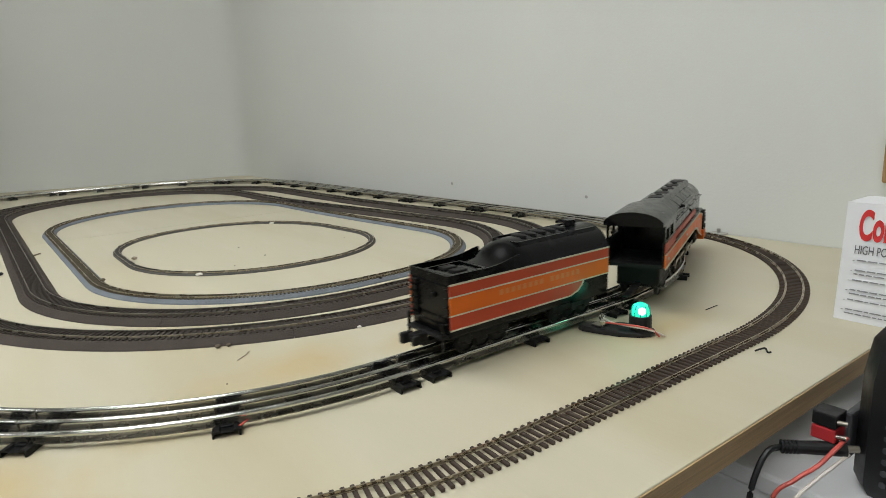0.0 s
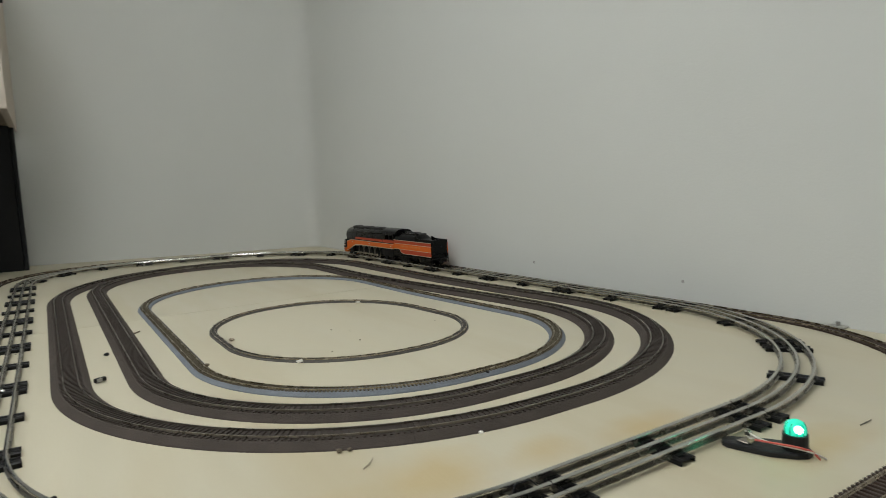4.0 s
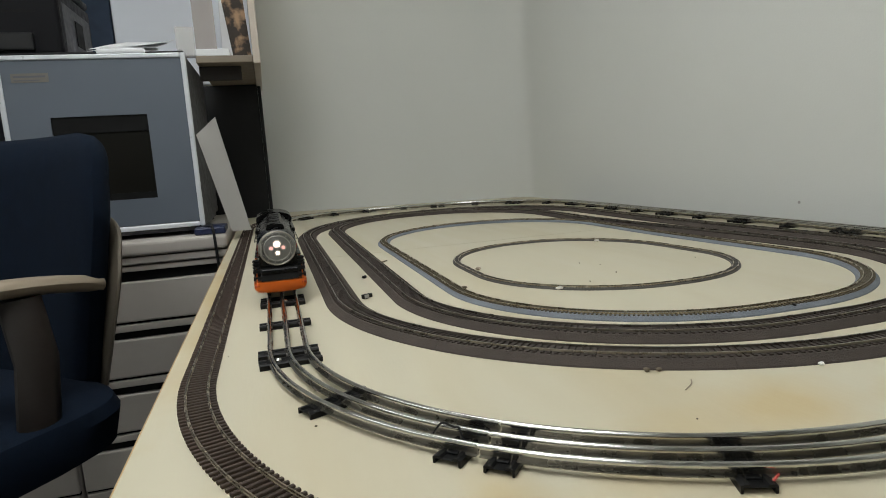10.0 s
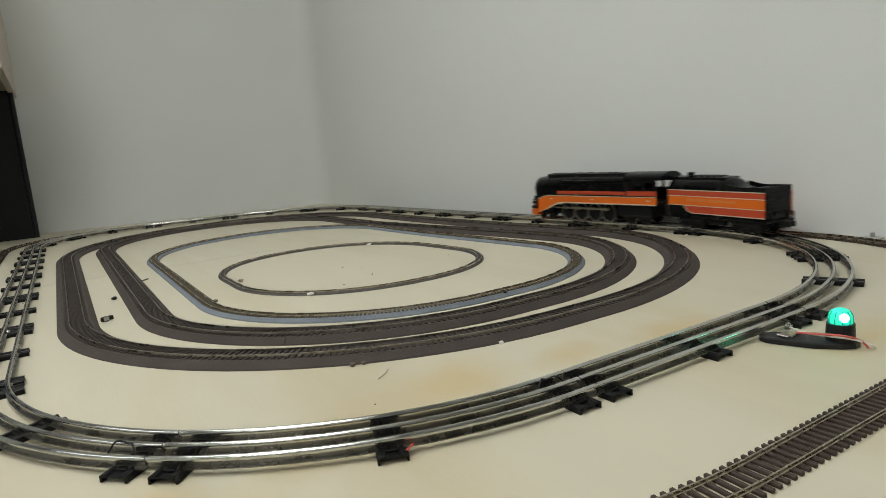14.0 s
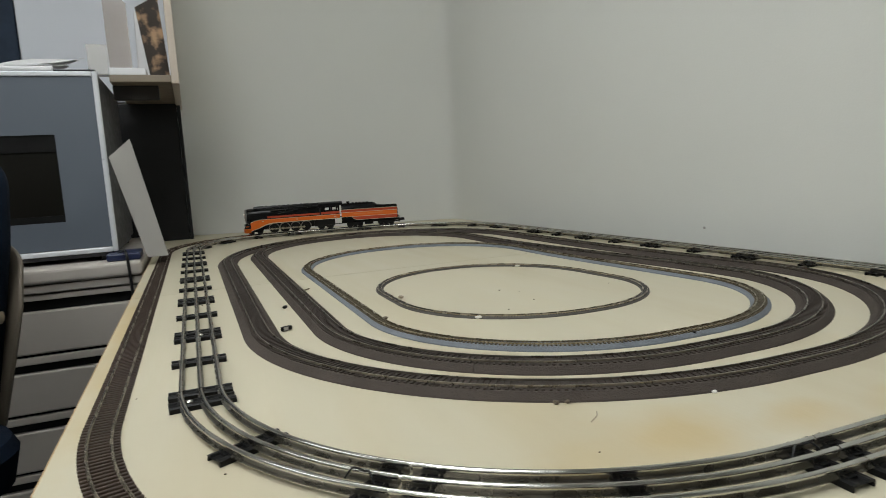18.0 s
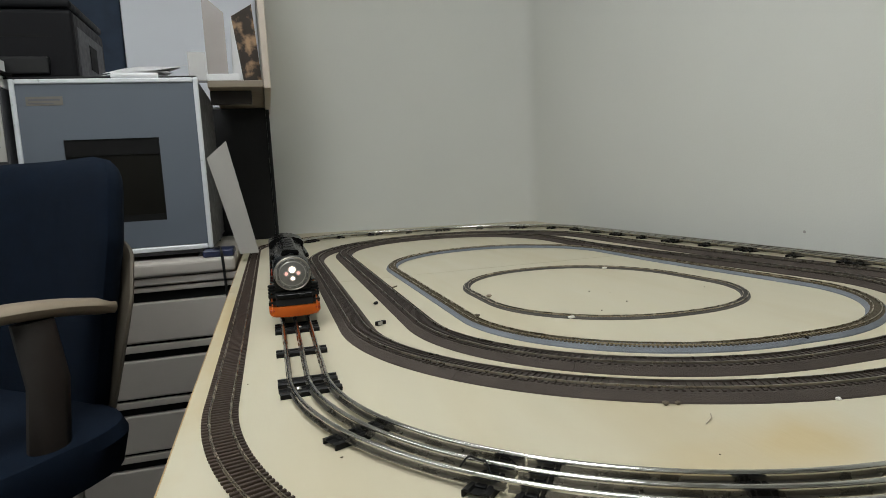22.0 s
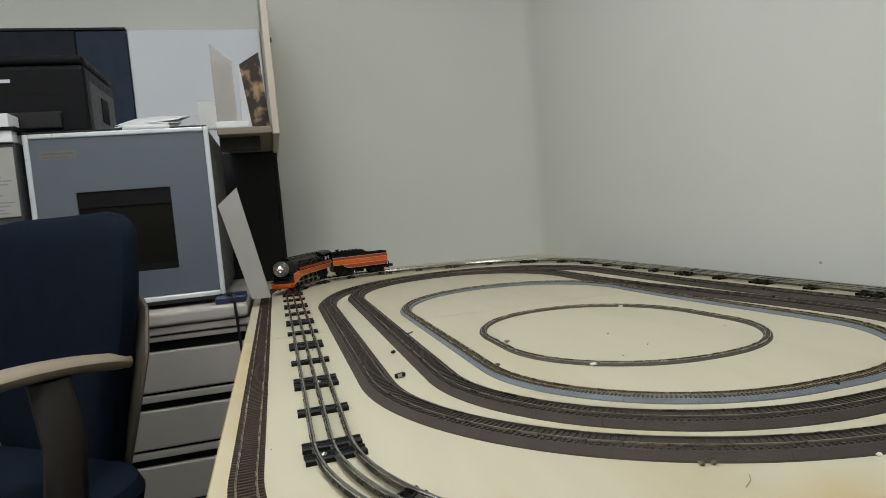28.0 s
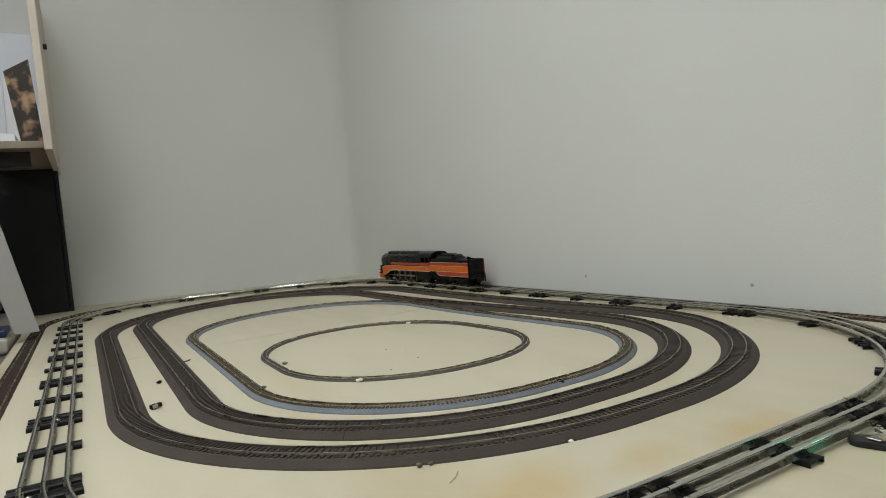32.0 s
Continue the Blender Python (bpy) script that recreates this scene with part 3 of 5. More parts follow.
def outer_loop():
    """The loose two-rail track round the table's rim: brown ties, nickel rails."""
    t = thing("track_loop", "outermost two-rail model track with brown plastic ties", "train track", "concentric model train loops")
    line = ring_line(*HO, 0.014, *HO_ENDS)
    for s in (-0.00865, 0.00865):
        part("rail", sweep(B(), lift(line, 0), [(s - 0.0011, 0.0022), (s - 0.0011, 0.0028), (s - 0.0004, 0.0031), (s - 0.0005, 0.0040), (s - 0.0005, 0.0047),
                                                (s + 0.0005, 0.0047), (s + 0.0005, 0.0040), (s + 0.0004, 0.0031), (s + 0.0011, 0.0028), (s + 0.0011, 0.0022)], wrap=True), "nickel", t, smooth=True)
    fine = ring_line(*HO, 0.0063, *HO_ENDS)
    solid = lambda p: (p[0] < 0 and p[1] > 0.16) or p[1] > 0.9 or (p[0] > 0.62 and p[1] > -0.52 and not (p[0] < 0.95 and p[1] < -0.40)) 
    near = [p for p in fine if -0.10 < p[0] < 0.80 and p[1] < 0.16][:300]
    keep = set(near)
    me = bpy.data.meshes.new("tie")
    bm = box(B(), -0.00135, 0.00135, -0.0150, 0.0150, 0.0002, 0.0025, 0.0004, segs=1)
    bm.to_mesh(me)
    bm.free()
    me.materials.append(M["browntie"])
    for p in near:
        o = new("tie", me)
        o.parent = t
        o.matrix_basis = pose(p[0], p[1], 0, 0, 0, p[3])
    rest = tie_blocks([p for p in fine if p not in keep], 0.030, 0.0028, 0.0002, 0.0025)
    rest.materials.append(M["browntie"])
    o = new("tie_strip", rest)
    o.parent = t
    o["kind"] = "stuff"
    runs, run = [], []
    for p in line:
        if solid(p):
            run.append(p)
        elif len(run) > 2:
            runs.append(run)
            run = []
        else:
            run = []
    if len(run) > 2:
        runs.append(run)
    for run in runs:
        part("tie_base", sweep(B(), lift(run, 0), [(-0.0135, 0.0003), (-0.0128, 0.0019), (0.0128, 0.0019), (0.0135, 0.0003)]), "browntie", t, "solid brown base between the ties")
    return t


outer_loop()


# ---------------------------------------------------------------- the steam locomotive (local +y is ahead, z from the table)
def arch(y, w, zb, zt, n=14, flat=0.0):
    """A ring across the boiler: straight sides from zb, then a round top to zt."""
    zs = zt - w * (1 - flat)
    pts = [(w, y, zb), (w, y, zs)]
    for k in range(1, n):
        a = math.pi * k / n
        pts.append((w * math.cos(a), y, zs + (zt - zs) * math.sin(a)))
    return pts + [(-w, y, zs), (-w, y, zb)]


def plate(outline, x0, x1, mi=0, bm=None):
    """A plate in the y-z plane between x0 and x1."""
    bm = bm or B()
    return loft(bm, [[(x0, y, z) for y, z in outline], [(x1, y, z) for y, z in outline]], mi=mi)


def spoke_mesh():
    bm = cyl(B(), (0, 0, 0.003), (0, 0, 0.0165), 0.0012, 0.0010, n=6)
    me = bpy.data.meshes.new("spoke")
    bm.to_mesh(me)
    bm.free()
    me.materials.append(M["dark"])
    return me


SPOKE = spoke_mesh()


def fit_body(thing_ob, names_out, ky, lift_z, kz=1.0):
    """Draws the body parts together along their length and lifts what lies above the running gear."""
    for o in thing_ob.children_recursive:
        if o.type != "MESH" or o.name.split(".")[0] in names_out or (o.parent.name.split(".")[0] in names_out):
            continue
        for v in o.data.vertices:
            v.co.y *= ky
            v.co.z += lift_z * min(max((v.co.z - 0.036) / 0.007, 0), 1)
            v.co.z = 0.036 + (v.co.z - 0.036) * (kz if v.co.z > 0.036 else 1) - 0.0025
    for o in thing_ob.children:
        if o.type == "EMPTY":
            o.location.y *= ky


RUNNING = ("driving_wheelset", "lead_wheelset", "trailing_wheelset", "side_rod", "tender_wheelset", "coupling_rod", "main_rod", "coupler")


def wheelset(name, parent, y, r, spoked, label=""):
    """An axle with two wheels, centred on its own origin."""
    ob = new(name)
    ob.parent = parent
    ob.matrix_basis = pose(0, y, RAILTOP + r)
    if label:
        ob["label"] = label
    for s in (-1, 1):
        bm = B()
        rings = []
        for k in range(28):
            a = 2 * math.pi * k / 28
            c, d = math.cos(a), math.sin(a)
            rings.append([(s * 0.0150, c * r, d * r), (s * 0.0192, c * r, d * r), (s * 0.0194, c * (r - 0.0016), d * (r - 0.0016)), (s * 0.0150, c * (r - 0.0016), d * (r - 0.0016))])
        loft(bm, rings, wrap=True)
        part("tyre", bm, "rim" if spoked else "dark", ob, smooth=True)
        bm = B()
        if spoked:
            for k in range(12):
                o = new("spoke", SPOKE)
                o.parent = ob
                o.matrix_basis = Matrix.Translation((s * 0.0174, 0, 0)) @ pose(0, 0, 0, 30 * k)
            cyl(bm, (s * 0.0152, 0, 0), (s * 0.0166, 0, 0), r - 0.0012, n=24)
            cyl(bm, (s * 0.0158, 0, 0), (s * 0.0196, 0, 0), 0.0042, n=14)
            cyl(bm, (s * 0.0158, 0, 0.008), (s * 0.0200, 0, 0.008), 0.0030, n=10)
        else:
            cyl(bm, (s * 0.0150, 0, 0), (s * 0.0188, 0, 0), r - 0.0012, r - 0.003, n=18)
        part("wheel_centre", bm, "dark", ob)
    part("axle", cyl(B(), (-0.0185, 0, 0), (0.0185, 0, 0), 0.0017, n=10), "dark", ob)
    return ob


DRIVERS = (0.0585, 0.0230, -0.0125, -0.0480)
DR = 0.0174


def locomotive():
    t = thing("steam_locomotive", "black toy steam locomotive with orange and red side stripes", "train")
    # boiler and skyline casing
    rings = [arch(-0.112, 0.0262, 0.046, 0.0985, flat=0.25), arch(-0.06, 0.0262, 0.046, 0.0985, flat=0.25), arch(0.0, 0.0258, 0.046, 0.0985, flat=0.25),
             arch(0.10, 0.0252, 0.046, 0.0980, flat=0.2), arch(0.156, 0.0250, 0.046, 0.0965, flat=0.15), arch(0.1615, 0.0240, 0.047, 0.0950, flat=0.1)]
    part("boiler", loft(B(), rings), "black", t, smooth=True)
    bm = B()
    loft(bm, [[(x, y, z) for x, z in ((-0.0125, 0.096), (-0.0105, 0.1015), (-0.007, 0.1025), (0.007, 0.1025), (0.0105, 0.1015), (0.0125, 0.096))] for y in (-0.11, 0.135)])
    part("roof_casing", bm, "black", t, "long flat casing along the boiler top", smooth=True)
    for y0, y1 in ((0.100, 0.128), (0.052, 0.072), (0.018, 0.030), (-0.028, -0.010), (-0.070, -0.050)):
        part("hatch", box(B(), -0.0075, 0.0075, y0, y1, 0.1012, 0.1032, 0.0008), "dark", t)
    for y in (0.088, 0.040, 0.006, -0.042):
        part("dome_cap", cyl(B(), (0, y, 0.101), (0, y, 0.1040), 0.0042, 0.0032, n=14), "dark", t)
    # boiler bands and hand rails
    for y in (0.12, 0.085, 0.045, 0.005, -0.035, -0.075):
        rg = [arch(y - 0.0012, 0.0265, 0.060, 0.0990, flat=0.25), arch(y + 0.0012, 0.0265, 0.060, 0.0990, flat=0.25)]
        part("boiler_band", loft(B(), rg, caps=False), "black", t, smooth=True)
    for s in (-1, 1):
        bm = tube(B(), [(s * 0.0282, y, 0.0800) for y in (-0.105, 0.145)], 0.0006, 6)
        for y in (-0.09, -0.03, 0.03, 0.09, 0.14):
            cyl(bm, (s * 0.0245, y, 0.0800), (s * 0.0282, y, 0.0800), 0.0005, n=6)
        part("handrail", bm, "black", t)
        part("feed_pipe", tube(B(), bend([(s * 0.026, -0.10, 0.088), (s * 0.0268, -0.04, 0.0865), (s * 0.0268, 0.03, 0.0765), (s * 0.0262, 0.06, 0.068)]), 0.0011, 6), "black", t)
        part("side_casing", box(B(), *sorted((s * 0.0225, s * 0.0278)), -0.03, 0.075, 0.0835, 0.0895, 0.0015), "black", t)
        # running board with the orange skirt
        part("running_board", box(B(), *sorted((s * 0.0235, s * 0.0300)), -0.112, 0.150, 0.0575, 0.0598, 0.0006, segs=1), "black", t)
        low = [(-0.183, 0.0430), (0.060, 0.0430)] + [(0.060 + 0.110 * (a / 90), 0.0430 - 0.0205 * (1 - math.cos(radians(a)))) for a in range(10, 91, 10)]
        up = [(0.1745, 0.0250), (0.1730, 0.0335), (0.1640, 0.0415), (0.1500, 0.0490), (0.1330, 0.0547), (0.1150, 0.0573), (-0.183, 0.0573)]
        part("skirt", plate(low + up, s * 0.0286, s * 0.0300), "orange", t, "orange side skirt with cream edge lines")
        bm = B()
        tube(bm, [(s * 0.0302, y, z) for y, z in low], 0.00075, 6)
        tube(bm, [(s * 0.0302, y, z) for y, z in [(-0.183, 0.0570), (0.115, 0.0570), (0.133, 0.0544), (0.150, 0.0487), (0.164, 0.0412)]], 0.0007, 6)
        part("pinstripe", bm, "stripe", t, "cream edge line")
        part("upper_stripe", box(B(), *sorted((s * 0.0262, s * 0.0276)), -0.112, 0.088, 0.0600, 0.0672, 0.0008, segs=1), "red", t, "dark red strip above the skirt")
        for y in (-0.165, -0.02, 0.105, 0.145):
            part("rivet_badge", box(B(), *sorted((s * 0.0299, s * 0.0307)), y - 0.0035, y + 0.0035, 0.0490, 0.0515), "stripe", t)
        part("cab_band", loft(B(), [[(s * x, y, z) for x, z in ((0.0262, 0.058), (0.0282, 0.058), (0.0282, 0.0840), (0.0262, 0.0850))] for y in (-0.1135, -0.1065)]), "dark", t)
        # cab side with its window and red stripe
        bm = B()
        x0, x1 = s * 0.0272, s * 0.0288
        for a, b, c, d in ((-0.183, -0.112, 0.058, 0.0715), (-0.183, -0.112, 0.0835, 0.090), (-0.183, -0.177, 0.0715, 0.0835), (-0.156, -0.150, 0.0715, 0.0835), (-0.128, -0.112, 0.0715, 0.0835)):
            box(bm, *sorted((x0, x1)), a, b, c, d)
        part("cab_side", bm, "black", t)
        part("cab_lining", box(B(), *sorted((s * 0.0264, s * 0.0271)), -0.182, -0.112, 0.0440, 0.0700), "dark", t)
        part("skirt_backing", box(B(), *sorted((s * 0.0272, s * 0.0284)), -0.182, -0.112, 0.0440, 0.0575), "dark", t)
        part("cab_stripe", box(B(), *sorted((s * 0.0288, s * 0.0294)), -0.183, -0.112, 0.0595, 0.0685), "red", t)
        part("window_bar", box(B(), *sorted((s * 0.0274, s * 0.0284)), -0.1545, -0.1515, 0.0715, 0.0835), "silver", t)
        # steps beside the pilot
        bm = B()
        box(bm, *sorted((s * 0.0242, s * 0.0325)), 0.150, 0.1560, 0.0362, 0.0560)
        for k in range(5):
            box(bm, *sorted((s * 0.0240, s * 0.0335)), 0.1555, 0.1690 - 0.0022 * k, 0.0368 + 0.0042 * k, 0.0390 + 0.0042 * k)
        part("front_steps", bm, "dark", t)
        # cylinders
        part("cylinder", box(B(), *sorted((s * 0.0170, s * 0.0272)), 0.104, 0.138, 0.0235, 0.0425, 0.004), "black", t)
    # cab roof and front
    part("cab_roof", loft(B(), [arch(y, 0.0292, 0.0885, 0.1035, flat=0.55) for y in (-0.196, -0.190, -0.112, -0.104)]), "black", t, smooth=True)
    part("cab_front", box(B(), -0.0272, 0.0272, -0.114, -0.108, 0.046, 0.090), "black", t)
    part("cab_floor", box(B(), -0.0272, 0.0272, -0.190, -0.110, 0.0440, 0.0475), "dark", t)
    # smokebox front
    bm = B()
    prof = [(0.0, 0.1700), (0.010, 0.1698), (0.0168, 0.1686), (0.0180, 0.1660), (0.0200, 0.1662), (0.0212, 0.1678), (0.0228, 0.1670), (0.0240, 0.1650), (0.0245, 0.1612)]
    n = 30
    loft(bm, [[(r * math.cos(2 * math.pi * k / n), y, 0.0715 + r * math.sin(2 * math.pi * k / n)) for k in range(n)] for r, y in reversed(prof[1:])])
    part("smokebox_front", bm, "smokebox", t, "dark silver round smokebox door", smooth=True)
    ring = lambda r, y, n: [(r * math.cos(2 * math.pi * k / n), y, 0.0715 + r * math.sin(2 * math.pi * k / n)) for k in range(n + 1)]
    part("door_rim", tube(B(), ring(0.0232, 0.1668, 30), 0.0011, 6), "rim", t, "bright rim round the smokebox door", smooth=True)
    part("door_ring", tube(B(), ring(0.0172, 0.1685, 30), 0.0008, 6), "silver", t, smooth=True)
    bm = B()
    for x, y, z in ring(0.0200, 0.1655, 14)[:-1]:
        cyl(bm, (x, y - 0.001, z), (x, y + 0.0014, z), 0.0011, n=6)
    part("door_bolts", bm, "silver", t)["kind"] = "stuff"
    bm = B()
    cyl(bm, (0.0205, 0.158, 0.0765), (0.0205, 0.1705, 0.0765), 0.0012, n=8)
    cyl(bm, (0.0205, 0.158, 0.0675), (0.0205, 0.1705, 0.0675), 0.0012, n=8)
    cyl(bm, (0.0205, 0.1700, 0.0640), (0.0205, 0.1700, 0.0800), 0.0012, n=8)
    part("door_hinge", bm, "silver", t)
    for x, z, r in ((0, 0.0775, 0.0052), (0, 0.0650, 0.0034), (-0.0078, 0.0722, 0.0030), (0.0078, 0.0722, 0.0030)):
        lamp = part("headlamp", cyl(B(), (x, 0.1660, z), (x, 0.1705, z), r + 0.0010, n=18), "silver", t)
        part("lens", cyl(B(), (x, 0.1700, z), (x, 0.1711, z), r - 0.0006, n=18), "lamp" if x == 0 else "lampred", lamp, "lit warm white lens" if x == 0 else "lit reddish marker lens")
    # pilot
    rg = []
    for k in range(15):
        a = radians(-90 + 180 * k / 14)
        x = 0.0338 * math.sin(a)
        k = max(math.cos(a), 0) ** 0.7
        rg.append([(x * 0.93, 0.161 + 0.0115 * k, 0.0228 - 0.0020 * k), (x, 0.1640 + 0.0120 * k, 0.0270 - 0.0015 * k), (x, 0.1640 + 0.0120 * k, 0.0352), (x * 0.98, 0.150, 0.0358), (x * 0.96, 0.150, 0.0225)])
    part("pilot", loft(B(), rg), "orange", t, "orange rounded front apron", smooth=True)
    for s in (-1, 1):
        part("pilot_step", box(B(), *sorted((s * 0.0235, s * 0.0325)), 0.160, 0.1725, 0.0292, 0.0322, 0.0008, segs=1), "red", t)
    part("front_apron", loft(B(), [[(x, 0.150, 0.0362), (x, 0.1725, 0.0362), (x, 0.1700, 0.0400), (x, 0.1640, 0.0440), (x, 0.1560, 0.0470), (x, 0.150, 0.0475)] for x in (-0.0240, 0.0240)]), "dark", t, "black sloping plate under the smokebox")
    part("front_deck", box(B(), -0.0235, 0.0235, 0.128, 0.172, 0.0400, 0.0430, 0.001), "black", t)
    part("front_frame", box(B(), -0.0170, 0.0170, 0.135, 0.168, 0.0275, 0.0445), "dark", t)
    # frame and trucks
    part("main_frame", box(B(), -0.0135, 0.0135, -0.108, 0.140, 0.0285, 0.0500, 0.001), "dark", t)
    part("ash_pan", box(B(), -0.0215, 0.0215, -0.165, -0.085, 0.0270, 0.0445, 0.003), "dark", t)
    for y in (0.148, 0.118):
        wheelset("lead_wheelset", t, y, 0.0095, False)
    for y in (-0.112, -0.146):
        wheelset("trailing_wheelset", t, y, 0.0110, False)
    part("lead_truck_frame", box(B(), -0.0120, 0.0120, 0.108, 0.158, 0.0245, 0.0300, 0.002), "dark", t)
    part("trailing_truck_frame", box(B(), -0.0225, 0.0225, -0.160, -0.096, 0.0250, 0.0310, 0.002), "dark", t)
    part("drawbar", box(B(), -0.0035, 0.0035, -0.222, -0.165, 0.0285, 0.0305), "dark", t)
    axles = [wheelset("driving_wheelset", t, y / 0.897, DR, True, "spoked driving wheels with bright rims") for y in DRIVERS]
    rods = []
    for s in (-1, 1):
        ob = new("side_rod")
        ob.parent = t
        ob["label"] = "bright metal coupling rod"
        bm = B()
        box(bm, *sorted((s * 0.0202, s * 0.0222)), DRIVERS[-1] - 0.004, DRIVERS[0] + 0.004, -0.0019, 0.0019, 0.0006, segs=1)
        for y in DRIVERS:
            cyl(bm, (s * 0.0200, y, 0), (s * 0.0228, y, 0), 0.0036, n=14)
        part("coupling_rod", bm, "rod", ob)
        bm = B()
        box(bm, *sorted((s * 0.0226, s * 0.0242)), DRIVERS[1] - 0.003, DRIVERS[0] + 0.044, -0.0014, 0.0014, 0.0005, segs=1)
        cyl(bm, (s * 0.0222, DRIVERS[1], 0), (s * 0.0246, DRIVERS[1], 0), 0.0032, n=12)
        part("main_rod", bm, "rod", ob)
        rods.append(ob)
        part("crosshead_guide", box(B(), *sorted((s * 0.0195, s * 0.0250)), 0.072, 0.106, 0.0405, 0.0420), "rod", t)
        part("valve_gear", tube(B(), [(s * 0.0245, 0.030, 0.0415), (s * 0.0245, 0.062, 0.0440), (s * 0.0245, 0.104, 0.0445)], 0.0010, 6), "rod", t)
    fit_body(t, RUNNING, 0.897, 0.0092, 0.945)
    return t, axles, rods


def tender():
    t = thing("tender", "black toy locomotive tender with orange and red striped sides", "train")
    L2, w = 0.097, 0.0282
    # lower tank
    part("tank", box(B(), -w + 0.0012, w - 0.0012, -L2, L2, 0.0330, 0.0785, 0.0025), "black", t)
    # raised round-topped bunker on the front part, sloping to the low rear deck
    rings = [arch(0.096, 0.0272, 0.076, 0.1000, flat=0.25), arch(-0.006, 0.0272, 0.076, 0.1000, flat=0.25), arch(-0.015, 0.0271, 0.076, 0.0990, flat=0.26), arch(-0.021, 0.0270, 0.076, 0.0966, flat=0.30),
             arch(-0.026, 0.0269, 0.076, 0.0930, flat=0.38), arch(-0.031, 0.0268, 0.076, 0.0890, flat=0.5), arch(-0.037, 0.0266, 0.0757, 0.0852, flat=0.65), arch(-0.048, 0.0264, 0.0755, 0.0826, flat=0.8)]
    part("bunker", loft(B(), rings), "black", t, smooth=True)
    part("rear_deck", loft(B(), [arch(y, 0.0275, 0.0770, 0.0815, flat=0.85) for y in (-0.0965, -0.042)]), "black", t, smooth=True)
    bm = B()
    for x in (-0.0165, 0.0165):
        box(bm, x - 0.0009, x + 0.0009, -0.012, 0.090, 0.0950, 0.0988)
    box(bm, -0.0165, 0.0165, -0.0135, -0.0118, 0.0950, 0.0988)
    part("bunker_coaming", bm, "black", t)
    for k in range(5):
        part("bunker_hatch", loft(B(), [[(0.0095 * math.cos(a) * g, 0.005 + k * 0.0125 + 0.0045 * math.sin(a) * g, z) for a in [2 * math.pi * j / 14 for j in range(14)]] for z, g in ((0.0985, 1.0), (0.1008, 1.0), (0.1014, 0.8))]), "dark", t, smooth=True)
    part("oil_hatch", cyl(B(), (0, 0.072, 0.1005), (0, 0.072, 0.1060), 0.0062, 0.0055, n=18), "black", t)
    bm = B()
    for x0, x1, y0, y1 in ((-0.018, 0.018, -0.089, -0.087), (-0.018, 0.018, -0.052, -0.050), (-0.018, -0.016, -0.089, -0.05), (0.016, 0.018, -0.089, -0.05)):
        box(bm, x0, x1, y0, y1, 0.0800, 0.0830)
    part("deck_coaming", bm, "black", t)
    for x in (-0.008, 0.006):
        part("water_hatch", box(B(), x - 0.005, x + 0.005, -0.078, -0.064, 0.0805, 0.0835, 0.0012), "dark", t)
    for s in (-1, 1):
        x0, x1 = s * (w - 0.0012), s * w
        rows = (("red", 0.0680, 0.0770), ("orange", 0.0520, 0.0672), ("red", 0.0402, 0.0512))
        for k, (c, z0, z1) in enumerate(rows):
            if k < 2:
                o = [(-L2, z0), (L2, z0), (L2, z1), (-L2, z1)]
            else:
                o = [(-L2, z0), (0.042, z0), (0.052, z0 + 0.0025), (0.057, z0 + 0.0065), (0.060, z1), (-L2, z1)]
            part("side_stripe", plate(o, x0, x1), c, t, "orange band" if c == "orange" else "dark red band")
        bm = B()
        for z in (0.0777, 0.0676, 0.0516):
            b = L2 if z > 0.052 else L2
            box(bm, *sorted((x0, s * (w + 0.0003))), -L2, b, z - 0.0006, z + 0.0006)
        tube(bm, [(s * w, -L2, 0.0398), (s * w, 0.042, 0.0398), (s * w, 0.0525, 0.0423), (s * w, 0.0578, 0.0463), (s * w, 0.061, 0.0512)], 0.0006, 6)
        part("pinstripe", bm, "stripe", t, "cream pinstripes")
        bm = B()
        for k in range(15):
            if k == 8:
                continue
            y = -0.045 + k * 0.0068
            box(bm, *sorted((x0, s * (w + 0.0002))), y, y + 0.0042, 0.0588, 0.0634)
        part("lettering", bm, "letter", t, "worn tan lettering bars")
        part("lower_side", plate([(0.044, 0.033), (L2, 0.033), (L2, 0.0512), (0.0615, 0.0512), (0.056, 0.0436)], s * (w - 0.002), s * (w - 0.0008)), "black", t)
        bm = B()
        for k in range(5):
            box(bm, *sorted((s * 0.0215, s * 0.0240)), -L2 - 0.0016, -L2, 0.0430 + k * 0.0075, 0.0440 + k * 0.0075)
        part("grab_iron", bm, "dark", t)
        for yc in (-0.058, 0.052):
            bm = B()
            box(bm, *sorted((s * 0.0200, s * 0.0232)), yc - 0.028, yc + 0.028, 0.0262, 0.0322, 0.0012)
            for d in (-0.018, 0.0, 0.018):
                box(bm, *sorted((s * 0.0202, s * 0.0240)), yc + d - 0.0035, yc + d + 0.0035, 0.0235, 0.0325, 0.001, segs=1)
            part("truck_frame", bm, "dark", t)
        # side walls round the low rear deck, swept up to the bunker
        low = [(-L2, 0.0775), (-0.020, 0.0775), (-0.021, 0.0905), (-0.028, 0.0895), (-0.036, 0.0875), (-0.044, 0.0860), (-0.055, 0.0852), (-L2, 0.0856)]
        part("deck_wall", plate(low, s * 0.0258, s * 0.0270), "black", t)
        part("buffer_post", box(B(), *sorted((s * 0.0225, s * 0.0245)), -L2 - 0.0070, -L2 - 0.0040, 0.0240, 0.0460, 0.0006, segs=1), "black", t)
    part("rear_deck_wall", box(B(), -0.0258, 0.0258, -L2 - 0.0002, -L2 + 0.0012, 0.0775, 0.0856), "black", t)
